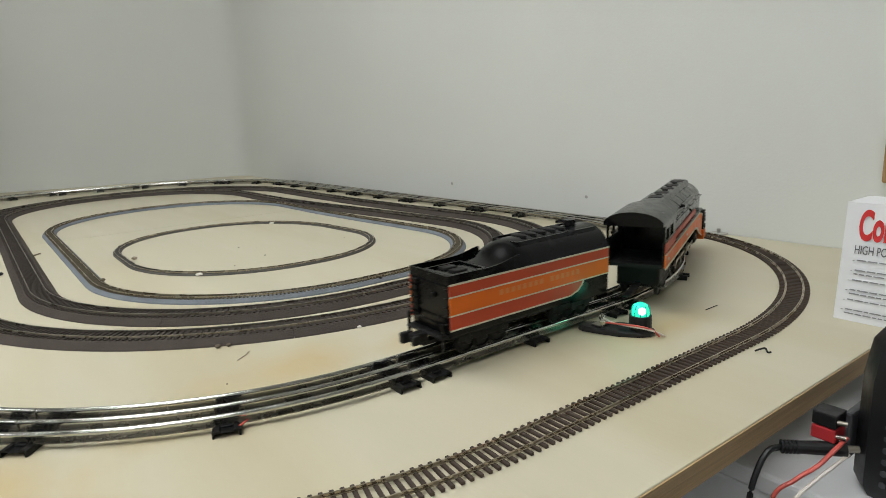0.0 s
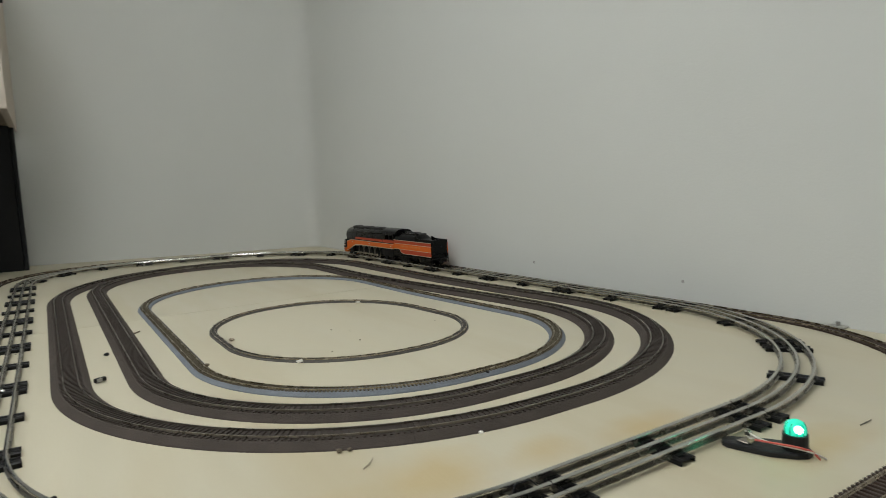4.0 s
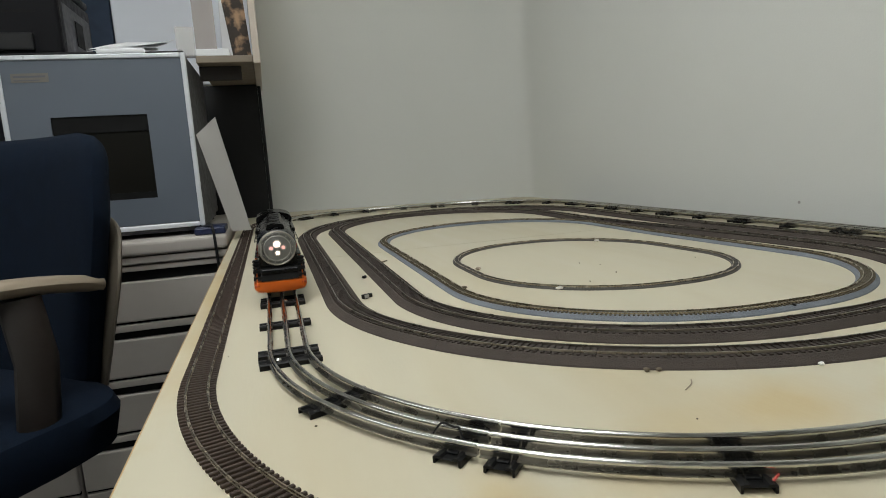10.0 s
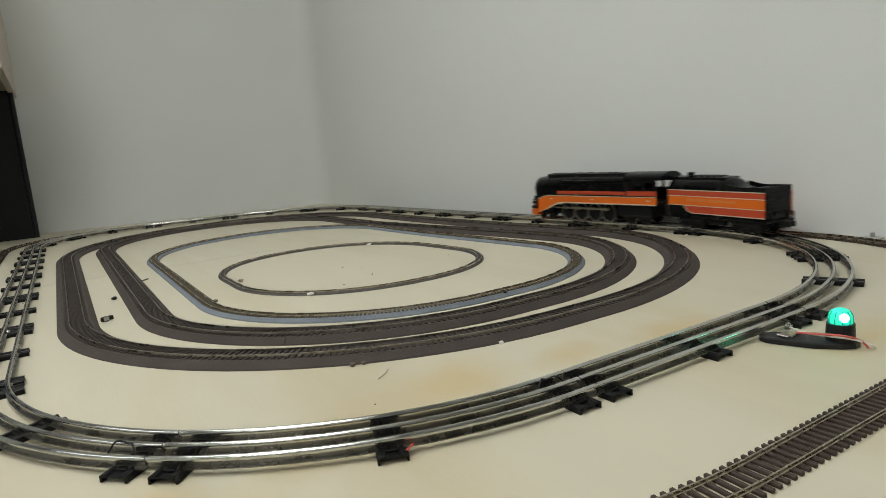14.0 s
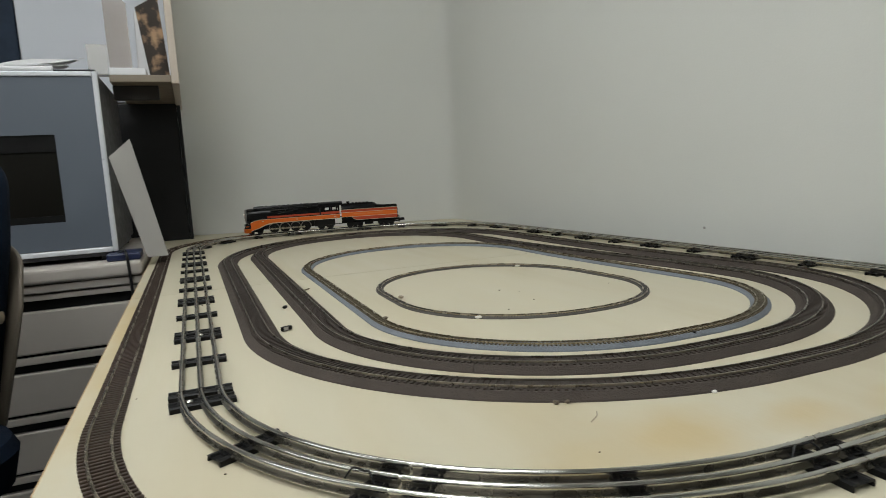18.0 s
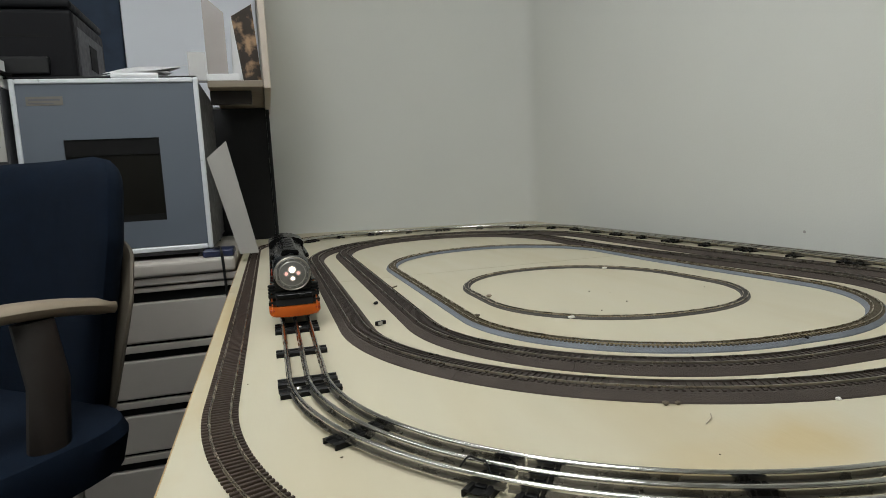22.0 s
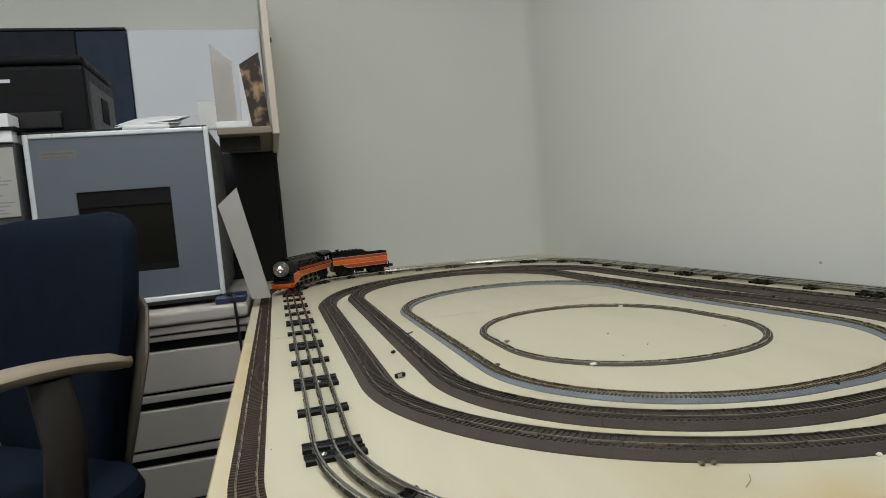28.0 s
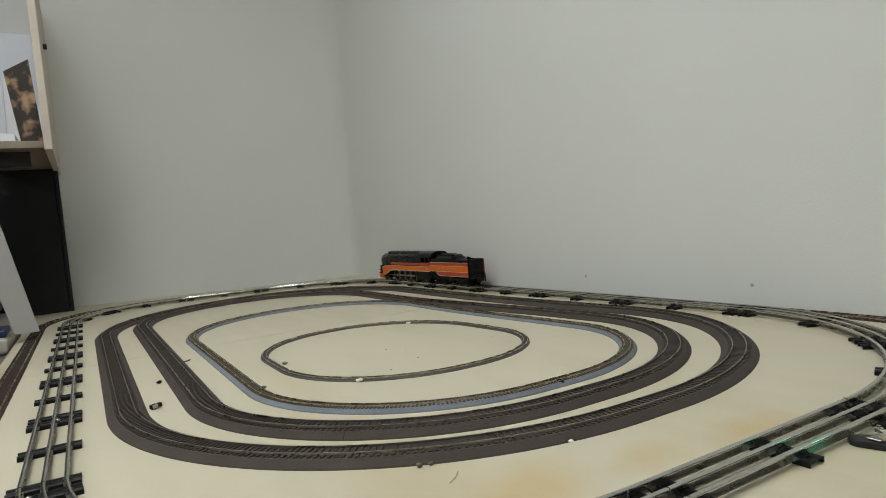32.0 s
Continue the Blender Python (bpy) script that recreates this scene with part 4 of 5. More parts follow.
    part("rear_rail", cyl(B(), (-0.0240, -L2 - 0.0055, 0.0452), (0.0240, -L2 - 0.0055, 0.0452), 0.0009, n=8), "black", t)
    part("rear_ladder", box(B(), -0.0235, -0.0155, -L2 - 0.0020, -L2, 0.0440, 0.0760, 0.0006, segs=1), "dark", t)
    for k in range(5):
        part("ladder_rung", box(B(), -0.0240, -0.0150, -L2 - 0.0034, -L2 - 0.0018, 0.0465 + k * 0.0060, 0.0478 + k * 0.0060), "black", t)
    part("rear_beam", box(B(), -0.0250, 0.0250, -L2 - 0.0075, -L2, 0.0335, 0.0365, 0.0008, segs=1), "dark", t)
    part("tail_lamp", cyl(B(), (0.006, -L2 - 0.003, 0.066), (0.006, -L2, 0.066), 0.0022, n=12), "dark", t)
    bm = B()
    box(bm, -0.0055, 0.0055, -L2 - 0.020, -L2 - 0.006, 0.0255, 0.0335, 0.0015)
    box(bm, -0.0095, -0.0040, -L2 - 0.026, -L2 - 0.014, 0.0250, 0.0345, 0.0015)
    box(bm, 0.0035, 0.0080, -L2 - 0.023, -L2 - 0.016, 0.0255, 0.0330, 0.001)
    box(bm, -0.0045, 0.0045, -L2 - 0.012, -L2 + 0.03, 0.0225, 0.0255)
    part("coupler", bm, "dark", t)
    part("floor_frame", box(B(), -0.0215, 0.0215, -L2 + 0.002, L2 - 0.002, 0.0305, 0.0340), "dark", t)
    part("air_tank", cyl(B(), (-0.012, -0.012, 0.0275), (-0.012, 0.018, 0.0275), 0.0055, n=14), "dark", t)
    part("front_hose", tube(B(), bend([(-0.012, L2 - 0.002, 0.068), (-0.013, L2 + 0.012, 0.058), (-0.012, L2 + 0.019, 0.046)]), 0.0011, 6), "silver", t)
    part("front_hose", tube(B(), bend([(-0.004, L2 - 0.002, 0.072), (-0.006, L2 + 0.016, 0.060), (-0.004, L2 + 0.02, 0.046)]), 0.0011, 6), "silver", t)
    axles = [wheelset("tender_wheelset", t, yc + d, 0.0098, False) for yc in (-0.058, 0.052) for d in (-0.018, 0.0, 0.018)]
    fit_body(t, RUNNING, 1.0, 0.002, 0.965)
    return t, axles


LOCO, DRIVER_AXLES, RODS = locomotive()
TENDER, TENDER_AXLES = tender()

# where the tender's tail is along the oval, time by time
AHEAD = [(0, 0.584), (0.5, 0.693), (1, 0.805), (1.5, 0.925), (2, 1.057), (2.5, 1.272), (3, 1.564), (3.5, 1.86), (4, 2.138), (4.5, 2.382),
         (5.2, 2.56), (5.9, 2.73), (6.5, 2.905), (7, 3.12), (7.5, 3.305), (8, 3.45), (8.5, 3.595), (9, 3.814), (9.5, 4.17), (10, 4.545),
         (10.5, 4.91), (11, 5.235), (11.5, 5.455), (12, 5.642), (12.5, 5.858), (13, 6.089), (13.5, 6.3), (14.2, 6.68), (14.9, 7.09), (15.5, 7.42),
         (16, 7.685), (16.5, 7.913), (17, 8.092), (17.5, 8.25), (18, 8.45), (18.5, 8.62), (19, 8.74), (19.5, 8.865), (20, 8.99), (20.5, 9.14),
         (21, 9.44), (21.5, 9.761), (22, 9.877)]
BACK = [(22.5, 9.892), (23, 9.892), (23.5, 9.882), (24, 9.818), (24.5, 9.67), (25, 9.52), (25.5, 9.372), (26.2, 9.17), (26.9, 9.03), (27.5, 8.925),
         (28, 8.83), (28.5, 8.745), (29, 8.62), (29.5, 8.465), (30, 8.27), (30.5, 8.085), (31, 7.83), (31.5, 7.655), (32, 7.52)]
TAIL = AHEAD + BACK


def tail_at(t):
    """A smooth line through TAIL (cubic, with limited slopes)."""
    ts, ss = [a for a, _ in TAIL], [b for _, b in TAIL]
    i = min(max(sum(1 for a in ts if a <= t) - 1, 0), len(ts) - 2)

    def slope(k):
        if k in (0, len(ts) - 1):
            j = min(k, len(ts) - 2)
            return (ss[j + 1] - ss[j]) / (ts[j + 1] - ts[j])
        return (ss[k + 1] - ss[k - 1]) / (ts[k + 1] - ts[k - 1])
    h = ts[i + 1] - ts[i]
    u = (t - ts[i]) / h
    a, b = slope(i) * h, slope(i + 1) * h
    return (2 * u ** 3 - 3 * u * u + 1) * ss[i] + (u ** 3 - 2 * u * u + u) * a + (3 * u * u - 2 * u ** 3) * ss[i + 1] + (u ** 3 - u * u) * b


def car_pose(s_mid, half):
    """A car whose two trucks sit on the oval, half a wheelbase before and behind s_mid."""
    x0, y0, _ = on_oval(s_mid - half)
    x1, y1, _ = on_oval(s_mid + half)
    h = math.degrees(math.atan2(y1 - y0, x1 - x0)) - 90
    return (x0 + x1) / 2, (y0 + y1) / 2, h


# ---------------------------------------------------------------- green signal lamp and its lead
def signal_lamp():
    t = thing("signal_lamp", "lit green track lamp on a black clip base with wires", "lamp", at=pose(0, 0, 0))
    bm = B()
    o = [(0.5545, -0.3835), (0.556, -0.3775), (0.561, -0.3735), (0.567, -0.374), (0.580, -0.387), (0.592, -0.402), (0.5985, -0.414), (0.6005, -0.424),
         (0.5985, -0.4325), (0.593, -0.4365), (0.586, -0.4365), (0.578, -0.431), (0.566, -0.416), (0.558, -0.3945)]
    c = Vector((0.578, -0.406))
    loft(bm, [[(c.x + (x - c.x) * k, c.y + (y - c.y) * k, z) for x, y in o] for k, z in ((1.0, 0.0004), (1.0, 0.0038), (0.97, 0.0049), (0.92, 0.0052))])
    part("base", bm, "blackplastic", t)
    part("clip_plate", box(B(), 0.563, 0.582, -0.397, -0.387, 0.0055, 0.0068, 0.0004, segs=1), "oldnickel", t, "bare metal clip plate")
    part("socket", cyl(B(), (0.588, -0.424, 0.005), (0.588, -0.424, 0.0185), 0.0105, 0.0100, n=20), "blackplastic", t)
    n = 20
    rg = [[(0.588 + r * math.cos(2 * math.pi * k / n), -0.424 + r * math.sin(2 * math.pi * k / n), z) for k in range(n)]
          for r, z in ((0.0082, 0.0186), (0.0085, 0.0220), (0.0079, 0.0255), (0.0062, 0.0284), (0.0036, 0.0300), (0.0012, 0.0305))]
    part("lens", loft(B(), rg), "led", t, "glowing green ribbed lens", smooth=True)
    bm = B()
    bmesh.ops.create_uvsphere(bm, u_segments=12, v_segments=8, radius=0.0036)
    bmesh.ops.translate(bm, vec=(0.588 - 0.0048, -0.424 - 0.0048, 0.0240), verts=bm.verts[:])
    part("bulb", bm, "ledcore", t, "bright bulb", smooth=True)
    bm = B()
    for k in range(10):
        a = 2 * math.pi * k / 10
        tube(bm, [(0.588 + r * 1.03 * math.cos(a), -0.424 + r * 1.03 * math.sin(a), z) for r, z in ((0.0082, 0.0186), (0.0085, 0.0220), (0.0079, 0.0255), (0.0062, 0.0284))], 0.0004, 5)
    part("lens_ribs", bm, "ledrib", t)
    for x, y in ((0.566, -0.398), (0.577, -0.389)):
        bm = B()
        cyl(bm, (x, y, 0.005), (x, y, 0.0135), 0.0014, n=10)
        cyl(bm, (x, y, 0.0085), (x, y, 0.0115), 0.0034, n=6)
        part("terminal", bm, "pin", t)
    part("red_lead", tube(B(), bend([(0.566, -0.398, 0.010), (0.570, -0.412, 0.011), (0.576, -0.432, 0.012), (0.585, -0.440, 0.008), (0.589, -0.444, 0.002)]), 0.0009, 7), "redwire", t)
    part("pale_lead", tube(B(), bend([(0.577, -0.389, 0.010), (0.573, -0.408, 0.0095), (0.580, -0.435, 0.0095), (0.588, -0.442, 0.006), (0.595, -0.446, 0.0016)]), 0.0009, 7), "whitewire", t)
    la = bpy.data.lights.new("signal_glow", "POINT")
    la.energy, la.color, la.shadow_soft_size = 0.007, (0.06, 1.0, 0.62), 0.006
    lo = new("signal_glow", la)
    lo.matrix_basis = pose(0.580, -0.409, 0.034)


signal_lamp()


# ---------------------------------------------------------------- at the near end: carton, controller, plugs
def text_mesh(body, size, name, material, parent, m, bold=0.0):
    cu = bpy.data.curves.new(name, "FONT")
    cu.body, cu.size, cu.extrude, cu.offset = body, size, 0.00015, size * bold
    tmp = bpy.data.objects.new(name, cu)
    scene.collection.objects.link(tmp)
    me = bpy.data.meshes.new_from_object(tmp.evaluated_get(bpy.context.evaluated_depsgraph_get()))
    bpy.data.objects.remove(tmp)
    me.materials.clear()
    me.materials.append(M[material])
    o = new(name, me)
    o.parent = parent
    o.matrix_basis = m
    return o


def product_box():
    t = thing("product_box", "white printed cardboard carton standing on the table corner", "box", at=pose(0.756, -0.522, 0.0003, 0, 0, -90))
    # local x runs along the face, y into the box
    bm = B()
    loft(bm, [[(x - 0.001 * z / 0.111, y + 0.012 * z / 0.111, z) for x, y in ((0, 0), (0.16, 0.002), (0.158, 0.05), (0.0, 0.05))] for z in (0.0, 0.111)])
    part("carton", bm, "paper", t)
    lean = pose(0, 0, 0, 84, 0, 0)
    f = lambda x, z: Matrix.Translation((x + 0.001 + 0.010 * z / 0.111, 0.012 * z / 0.111 - 0.0006, z)) @ lean
    text_mesh("Com", 0.038, "red_title", "redink", t, f(0.003, 0.078) @ Matrix.Diagonal((0.43, 1, 1, 1)), 0.035)
    text_mesh("HIGH POWER", 0.0115, "grey_title", "ink", t, f(0.003, 0.064) @ Matrix.Diagonal((0.58, 1, 1, 1)))
    words = random.Random(5)
    for k in range(6):
        z = 0.0575 - 0.0094 * k
        part("bullet", box(B(), 0.0, 0.0013, -0.0003, 0.0, 0.0, 0.0013), "ink", t).matrix_basis = f(0.004, z)
        for j in range(2 if k % 2 else 1):
            bm, x, end = B(), 0.0, 0.056 - 0.020 * j - 0.008 * words.random()
            while x < end:
                w = words.uniform(0.003, 0.009)
                box(bm, x, x + w, 0.0, 0.0011, -0.0001, 0.0003)
                x += w + 0.0014
            part("print_line", bm, "faintink", t, "line of small print").matrix_basis = f(0.0072, z - 0.0036 * j)


product_box()


def controller():
    t = thing("train_controller", "black rounded throttle unit with a perforated grille", "controller", at=pose(0.622, -0.668, -0.0497))
    rg = []
    for z, g in ((0, 0.95), (0.008, 1.0), (0.08, 1.0), (0.104, 0.95), (0.116, 0.82), (0.121, 0.5)):
        rg.append([(0.074 * g * max(min(1.25 * math.cos(a), 1), -1), 0.055 * g * max(min(1.25 * math.sin(a), 1), -1), z) for a in [2 * math.pi * k / 28 for k in range(28)]])
    part("housing", loft(B(), rg), "blackplastic", t, smooth=True)
    bm = B()
    for i in range(12):
        for k in range(9):
            cyl(bm, (-0.0735, -0.040 + i * 0.0065, 0.014 + k * 0.008), (-0.0752, -0.040 + i * 0.0065, 0.014 + k * 0.008), 0.0021, n=6)
    g = part("grille", bm, "darkgrey", t, "perforated dark grille")
    g["kind"] = "stuff"
    part("terminal_plate", box(B(), -0.066, -0.030, 0.0545, 0.060, 0.018, 0.052, 0.002), "darkgrey", t)
    for z, m in ((0.0520, "blackplastic"), (0.0420, "redplug")):
        j = part("terminal_block", box(B(), -0.088, -0.072, 0.056, 0.071, z - 0.0046, z + 0.0046, 0.0008), m, t)
        part("screw", cyl(B(), (-0.086, 0.0565, z), (-0.084, 0.051, z), 0.0017, n=12), "oldnickel", j)
    a, b = Vector((-0.104, 0.082, 0.031)), Vector((-0.080, 0.052, 0.033))
    bm = cyl(B(), a.lerp(b, 0.25), b, 0.0042, 0.0052, n=14)
    for k in range(5):
        cyl(bm, a.lerp(b, 0.06 * k), a.lerp(b, 0.06 * k + 0.034), 0.0046, n=14)
    cyl(bm, a, a.lerp(b, 0.3), 0.0032, n=12)
    plug = part("barrel_plug", bm, "blackplastic", t, "black power plug")
    part("tip", cyl(B(), b, b.lerp(a, -0.20), 0.0024, n=12), "oldnickel", plug)
    part("power_cord", tube(B(), bend([(-0.103, 0.081, 0.031), (-0.112, 0.086, 0.029), (-0.122, 0.088, 0.017), (-0.130, 0.088, -0.005), (-0.135, 0.085, -0.06), (-0.14, 0.08, -0.15)]), 0.0021, 8), "blackplastic", t)
    part("red_lead", tube(B(), bend([(-0.080, 0.052, 0.041), (-0.091, 0.054, 0.036), (-0.100, 0.060, 0.025), (-0.112, 0.068, 0.016), (-0.122, 0.078, -0.002), (-0.13, 0.08, -0.07)]), 0.0015, 7), "redwire", t)
    part("white_lead", tube(B(), bend([(-0.080, 0.050, 0.030), (-0.094, 0.054, 0.024), (-0.104, 0.060, 0.015), (-0.116, 0.066, 0.004), (-0.124, 0.074, -0.02), (-0.13, 0.07, -0.08)]), 0.0013, 7), "whitewire", t)


controller()


def side_desk():
    t = thing("side_stand", "pale grey laminate stand beside the table end", "stand", at=pose(0, 0, 0))
    part("top", box(B(), 0.528, 1.03, -1.05, -0.40, -0.066, -0.050, 0.003), "paper", t)
    part("body", box(B(), 0.531, 1.02, -1.04, -0.41, FLOOR, -0.0665, 0.003), "paper", t)


side_desk()


def wall_hook():
    t = thing("wall_plaque", "small brown wooden plaque with a dark hook on the wall", "plaque", at=pose(wall_x(-0.458), -0.458, 0.155))
    part("plate", box(B(), -0.014, -0.0005, -0.05, 0.008, -0.06, 0.022, 0.003), "carton", t)
    part("hook", tube(B(), bend([(-0.014, -0.012, 0.012), (-0.035, -0.012, 0.008), (-0.045, -0.012, 0.02)]), 0.004, 8), "dark", t)


wall_hook()


# ---------------------------------------------------------------- filing cabinets and what stands on them
def filing_cabinet(x0, x1):
    t = thing("filing_cabinet", "beige metal lateral filing cabinet with recessed pulls", "cabinet", "lateral filing cabinets", at=pose((x0 + x1) / 2, 1.09, FLOOR))
    w = (x1 - x0) / 2
    part("body", box(B(), -w, w, 0.0, 0.70, 0.0, -FLOOR - 0.017, 0.003), "file", t)
    part("top_rail", box(B(), -w + 0.003, w - 0.003, -0.020, -0.0005, -FLOOR - 0.054, -FLOOR - 0.041, 0.002), "file", t)
    # black strip painted in for the shade under the top rail
    part("top_gap_shade", box(B(), -w + 0.005, w - 0.005, -0.0060, -0.0003, -FLOOR - 0.079, -FLOOR - 0.0545), "recess", t)
    z = -FLOOR - 0.080
    for hgt in (0.101, 0.097, 0.097, 0.097):
        d = part("drawer", box(B(), -w + 0.004, w - 0.004, -0.018, -0.0005, z - hgt, z, 0.004), "file", t)
        part("pull", box(B(), -w + 0.006, w - 0.006, -0.0175, -0.001, z - hgt - 0.0240, z - hgt - 0.0065, 0.002), "file", d)
        # black strips stand for the shade below and above each pull
        part("pull_gap_shade", box(B(), -w + 0.005, w - 0.005, -0.0060, -0.0003, z - hgt - 0.0430, z - hgt - 0.0245), "recess", d)
        part("pull_line_shade", box(B(), -w + 0.005, w - 0.005, -0.0080, -0.0003, z - hgt - 0.0062, z - hgt - 0.0003), "recess", d)
        z -= hgt + 0.0445
    return t


filing_cabinet(-0.94, -0.535)
filing_cabinet(-0.53, -0.125)


def cabinet_top():
    t = thing("cabinet_worktop", "long beige laminate worktop over the filing cabinets", "worktop", at=pose(0, 0, 0))
    part("top", box(B(), -0.95, -0.118, 1.055, 1.80, -0.016, 0.020, 0.009, segs=3), "file", t)
    part("edge_band", box(B(), -0.95, -0.118, 1.064, 1.10, -0.0360, -0.0185, 0.002), "file", t)


cabinet_top()


def grey_enclosure():
    t = thing("machine_enclosure", "blue-grey machine cabinet with white trim and a dark window", "cabinet", at=pose(0, 0, 0))
    x0, x1, y0, y1, z0, z1 = -0.592, -0.171, 1.118, 1.62, 0.027, 0.476
    wx0, wx1, wz0, wz1 = -0.491, -0.276, 0.122, 0.330
    for a, b, c, d in ((x0 + 0.012, wx0, z0 + 0.028, z1 - 0.012), (wx1, x1 - 0.012, z0 + 0.028, z1 - 0.012), (wx0, wx1, z0 + 0.028, wz0), (wx0, wx1, wz1, z1 - 0.012)):
        part("front_panel", box(B(), a, b, y0 + 0.004, y0 + 0.010, c, d), "greypanel", t)
    part("window_pane", box(B(), wx0 - 0.004, wx1 + 0.004, y0 + 0.0105, y0 + 0.0135, wz0 - 0.004, wz1 + 0.004), "glassdark", t, "dark tinted window")
    # black strip paints the shaded upper part of the window
    part("window_dark_band", box(B(), wx0, wx1, y0 + 0.007, y0 + 0.0103, wz1 - 0.040, wz1), "recess", t)
    part("window_sill", box(B(), wx0, wx1, y0 + 0.006, y0 + 0.0103, wz0, wz0 + 0.016), "recess", t)
    part("side_panel", box(B(), x1 - 0.010, x1 - 0.004, y0 + 0.014, y1, z0 + 0.02, z1 - 0.012), "darkgrey", t)
    part("side_panel", box(B(), x0 + 0.004, x0 + 0.010, y0 + 0.014, y1, z0 + 0.02, z1 - 0.012), "greypanel", t)
    part("back_panel", box(B(), x0 + 0.011, x1 - 0.011, y1 - 0.006, y1, z0 + 0.02, z1 - 0.012), "greypanel", t)
    part("top_panel", box(B(), x0 + 0.004, x1 - 0.004, y0 + 0.012, y1, z1 - 0.0115, z1 - 0.003), "darkgrey", t)
    part("bottom_panel", box(B(), x0 + 0.011, x1 - 0.011, y0 + 0.012, y1 - 0.007, z0 + 0.004, z0 + 0.019), "darkgrey", t)
    for a, b, c, d in ((x0, x0 + 0.012, z0 + 0.014, z1), (x1 - 0.012, x1, z0 + 0.014, z1), (x0 + 0.0122, x1 - 0.0122, z1 - 0.0118, z1), (x0 + 0.0122, x1 - 0.0122, z0 + 0.014, z0 + 0.0265)):
        part("trim", box(B(), a, b, y0, y0 + 0.0118, c, d, 0.003), "alu", t, "rounded white aluminium trim")
    for x in (x0 + 0.03, x1 - 0.03):
        for y in (y0 + 0.03, y1 - 0.03):
            part("foot", cyl(B(), (x, y, 0.0205), (x, y, z0 + 0.006), 0.014, n=14), "blackplastic", t)
    part("name_plate", box(B(), -0.560, -0.481, y0 + 0.0030, y0 + 0.0039, 0.4135, 0.4345), "platetan", t, "small tan name plate")
    for za, zb, xb in ((0.4245, 0.4290, -0.487), (0.4170, 0.4195, -0.500)):
        part("name_line", box(B(), -0.555, xb, y0 + 0.0026, y0 + 0.0029, za, zb), "ink", t)


grey_enclosure()


def sheet(bm, x0, x1, y0, y1, z, curl, seed, rise=0.0):
    rnd = random.Random(seed)
    n = 6
    vs = []
    for i in range(n + 1):
        row = []
        for k in range(n + 1):
            u, v = i / n, k / n
            row.append(bm.verts.new((x0 + (x1 - x0) * u, y0 + (y1 - y0) * v, z + rise * v + curl * (4 * (u - 0.5) ** 2) * (0.4 + 0.6 * v) + rnd.uniform(0, 0.0008))))
        vs.append(row)
    for i in range(n):
        for k in range(n):
            bm.faces.new((vs[i][k], vs[i + 1][k], vs[i + 1][k + 1], vs[i][k + 1]))
    g = bmesh.ops.extrude_face_region(bm, geom=bm.faces[:])
    bmesh.ops.translate(bm, vec=(0, 0, 0.0006), verts=[v for v in g["geom"] if isinstance(v, bmesh.types.BMVert)])
    bmesh.ops.recalc_face_normals(bm, faces=bm.faces[:])
    return bm


for k, (x0, x1, y0, y1, z, c, up, rot) in enumerate((
        (-0.44, -0.29, 1.16, 1.40, 0.4790, 0.004, 0.004, 9), (-0.42, -0.25, 1.15, 1.36, 0.4840, -0.006, 0.010, -6), (-0.40, -0.25, 1.14, 1.34, 0.4875, -0.010, 0.046, 4),
        (-0.385, -0.235, 1.135, 1.34, 0.4915, -0.004, 0.050, -3), (-0.360, -0.222, 1.145, 1.33, 0.4960, 0.006, 0.040, -12), (-0.30, -0.205, 1.16, 1.30, 0.4790, 0.010, 0.022, 14))):
    cx, cy = (x0 + x1) / 2, (y0 + y1) / 2
    leaf = tagged(part("paper_sheet", sheet(B(), x0 - cx, x1 - cx, y0 - cy, y1 - cy, 0, c, k, up), "paper", None, smooth=True), "loose curled white paper sheet lying on the enclosure", "paper", "loose papers")
    leaf.matrix_basis = pose(cx, cy, z, 0, 0, rot)
tagged(part("dark_folder", box(B(), -0.475, -0.335, 1.128, 1.30, 0.4765, 0.4815, 0.001), "photo", None), "thin dark printed folder under the loose papers", "folder")
tagged(part("paper_pad", box(B(), -0.372, -0.262, 1.121, 1.135, 0.4765, 0.4890, 0.004, segs=3), "paper", None, smooth=True), "rounded white paper pad edge on the machine cabinet", "paper")
tagged(part("black_cord", tube(B(), bend([(-0.62, 1.128, 0.479), (-0.50, 1.124, 0.4790), (-0.42, 1.126, 0.4792), (-0.30, 1.130, 0.4788), (-0.175, 1.128, 0.4790)]), 0.0026, 6), "blackplastic"), "thin black cord along the top edge of the machine cabinet", "cable")


def printer():
    t = thing("printer", "black desktop printer on top of the cabinet", "printer", at=pose(-0.597, 1.17, 0.4765))
    part("body", box(B(), -0.20, 0.145, 0.0, 0.31, 0.004, 0.176, 0.012, segs=3), "printer", t)
    part("lid", box(B(), -0.199, 0.144, 0.001, 0.31, 0.1775, 0.200, 0.009, segs=3), "printer", t)
    part("paper_slot", box(B(), -0.18, 0.095, -0.0006, 0.03, 0.108, 0.115), "recess", t)
    part("front_tray", box(B(), -0.17, 0.085, -0.010, 0.02, 0.018, 0.060, 0.004), "blackplastic", t)
    part("maker_badge", box(B(), -0.085, -0.020, -0.0012, 0.0005, 0.134, 0.142), "alu", t)
    part("side_panel", box(B(), 0.1445, 0.147, 0.03, 0.28, 0.020, 0.140, 0.002), "darkgrey", t)
    part("side_slot", box(B(), 0.1472, 0.149, 0.13, 0.20, 0.050, 0.115, 0.001, segs=1), "recess", t)
    part("foot", box(B(), -0.19, 0.135, 0.02, 0.28, 0.0, 0.006), "blackplastic", t)


printer()


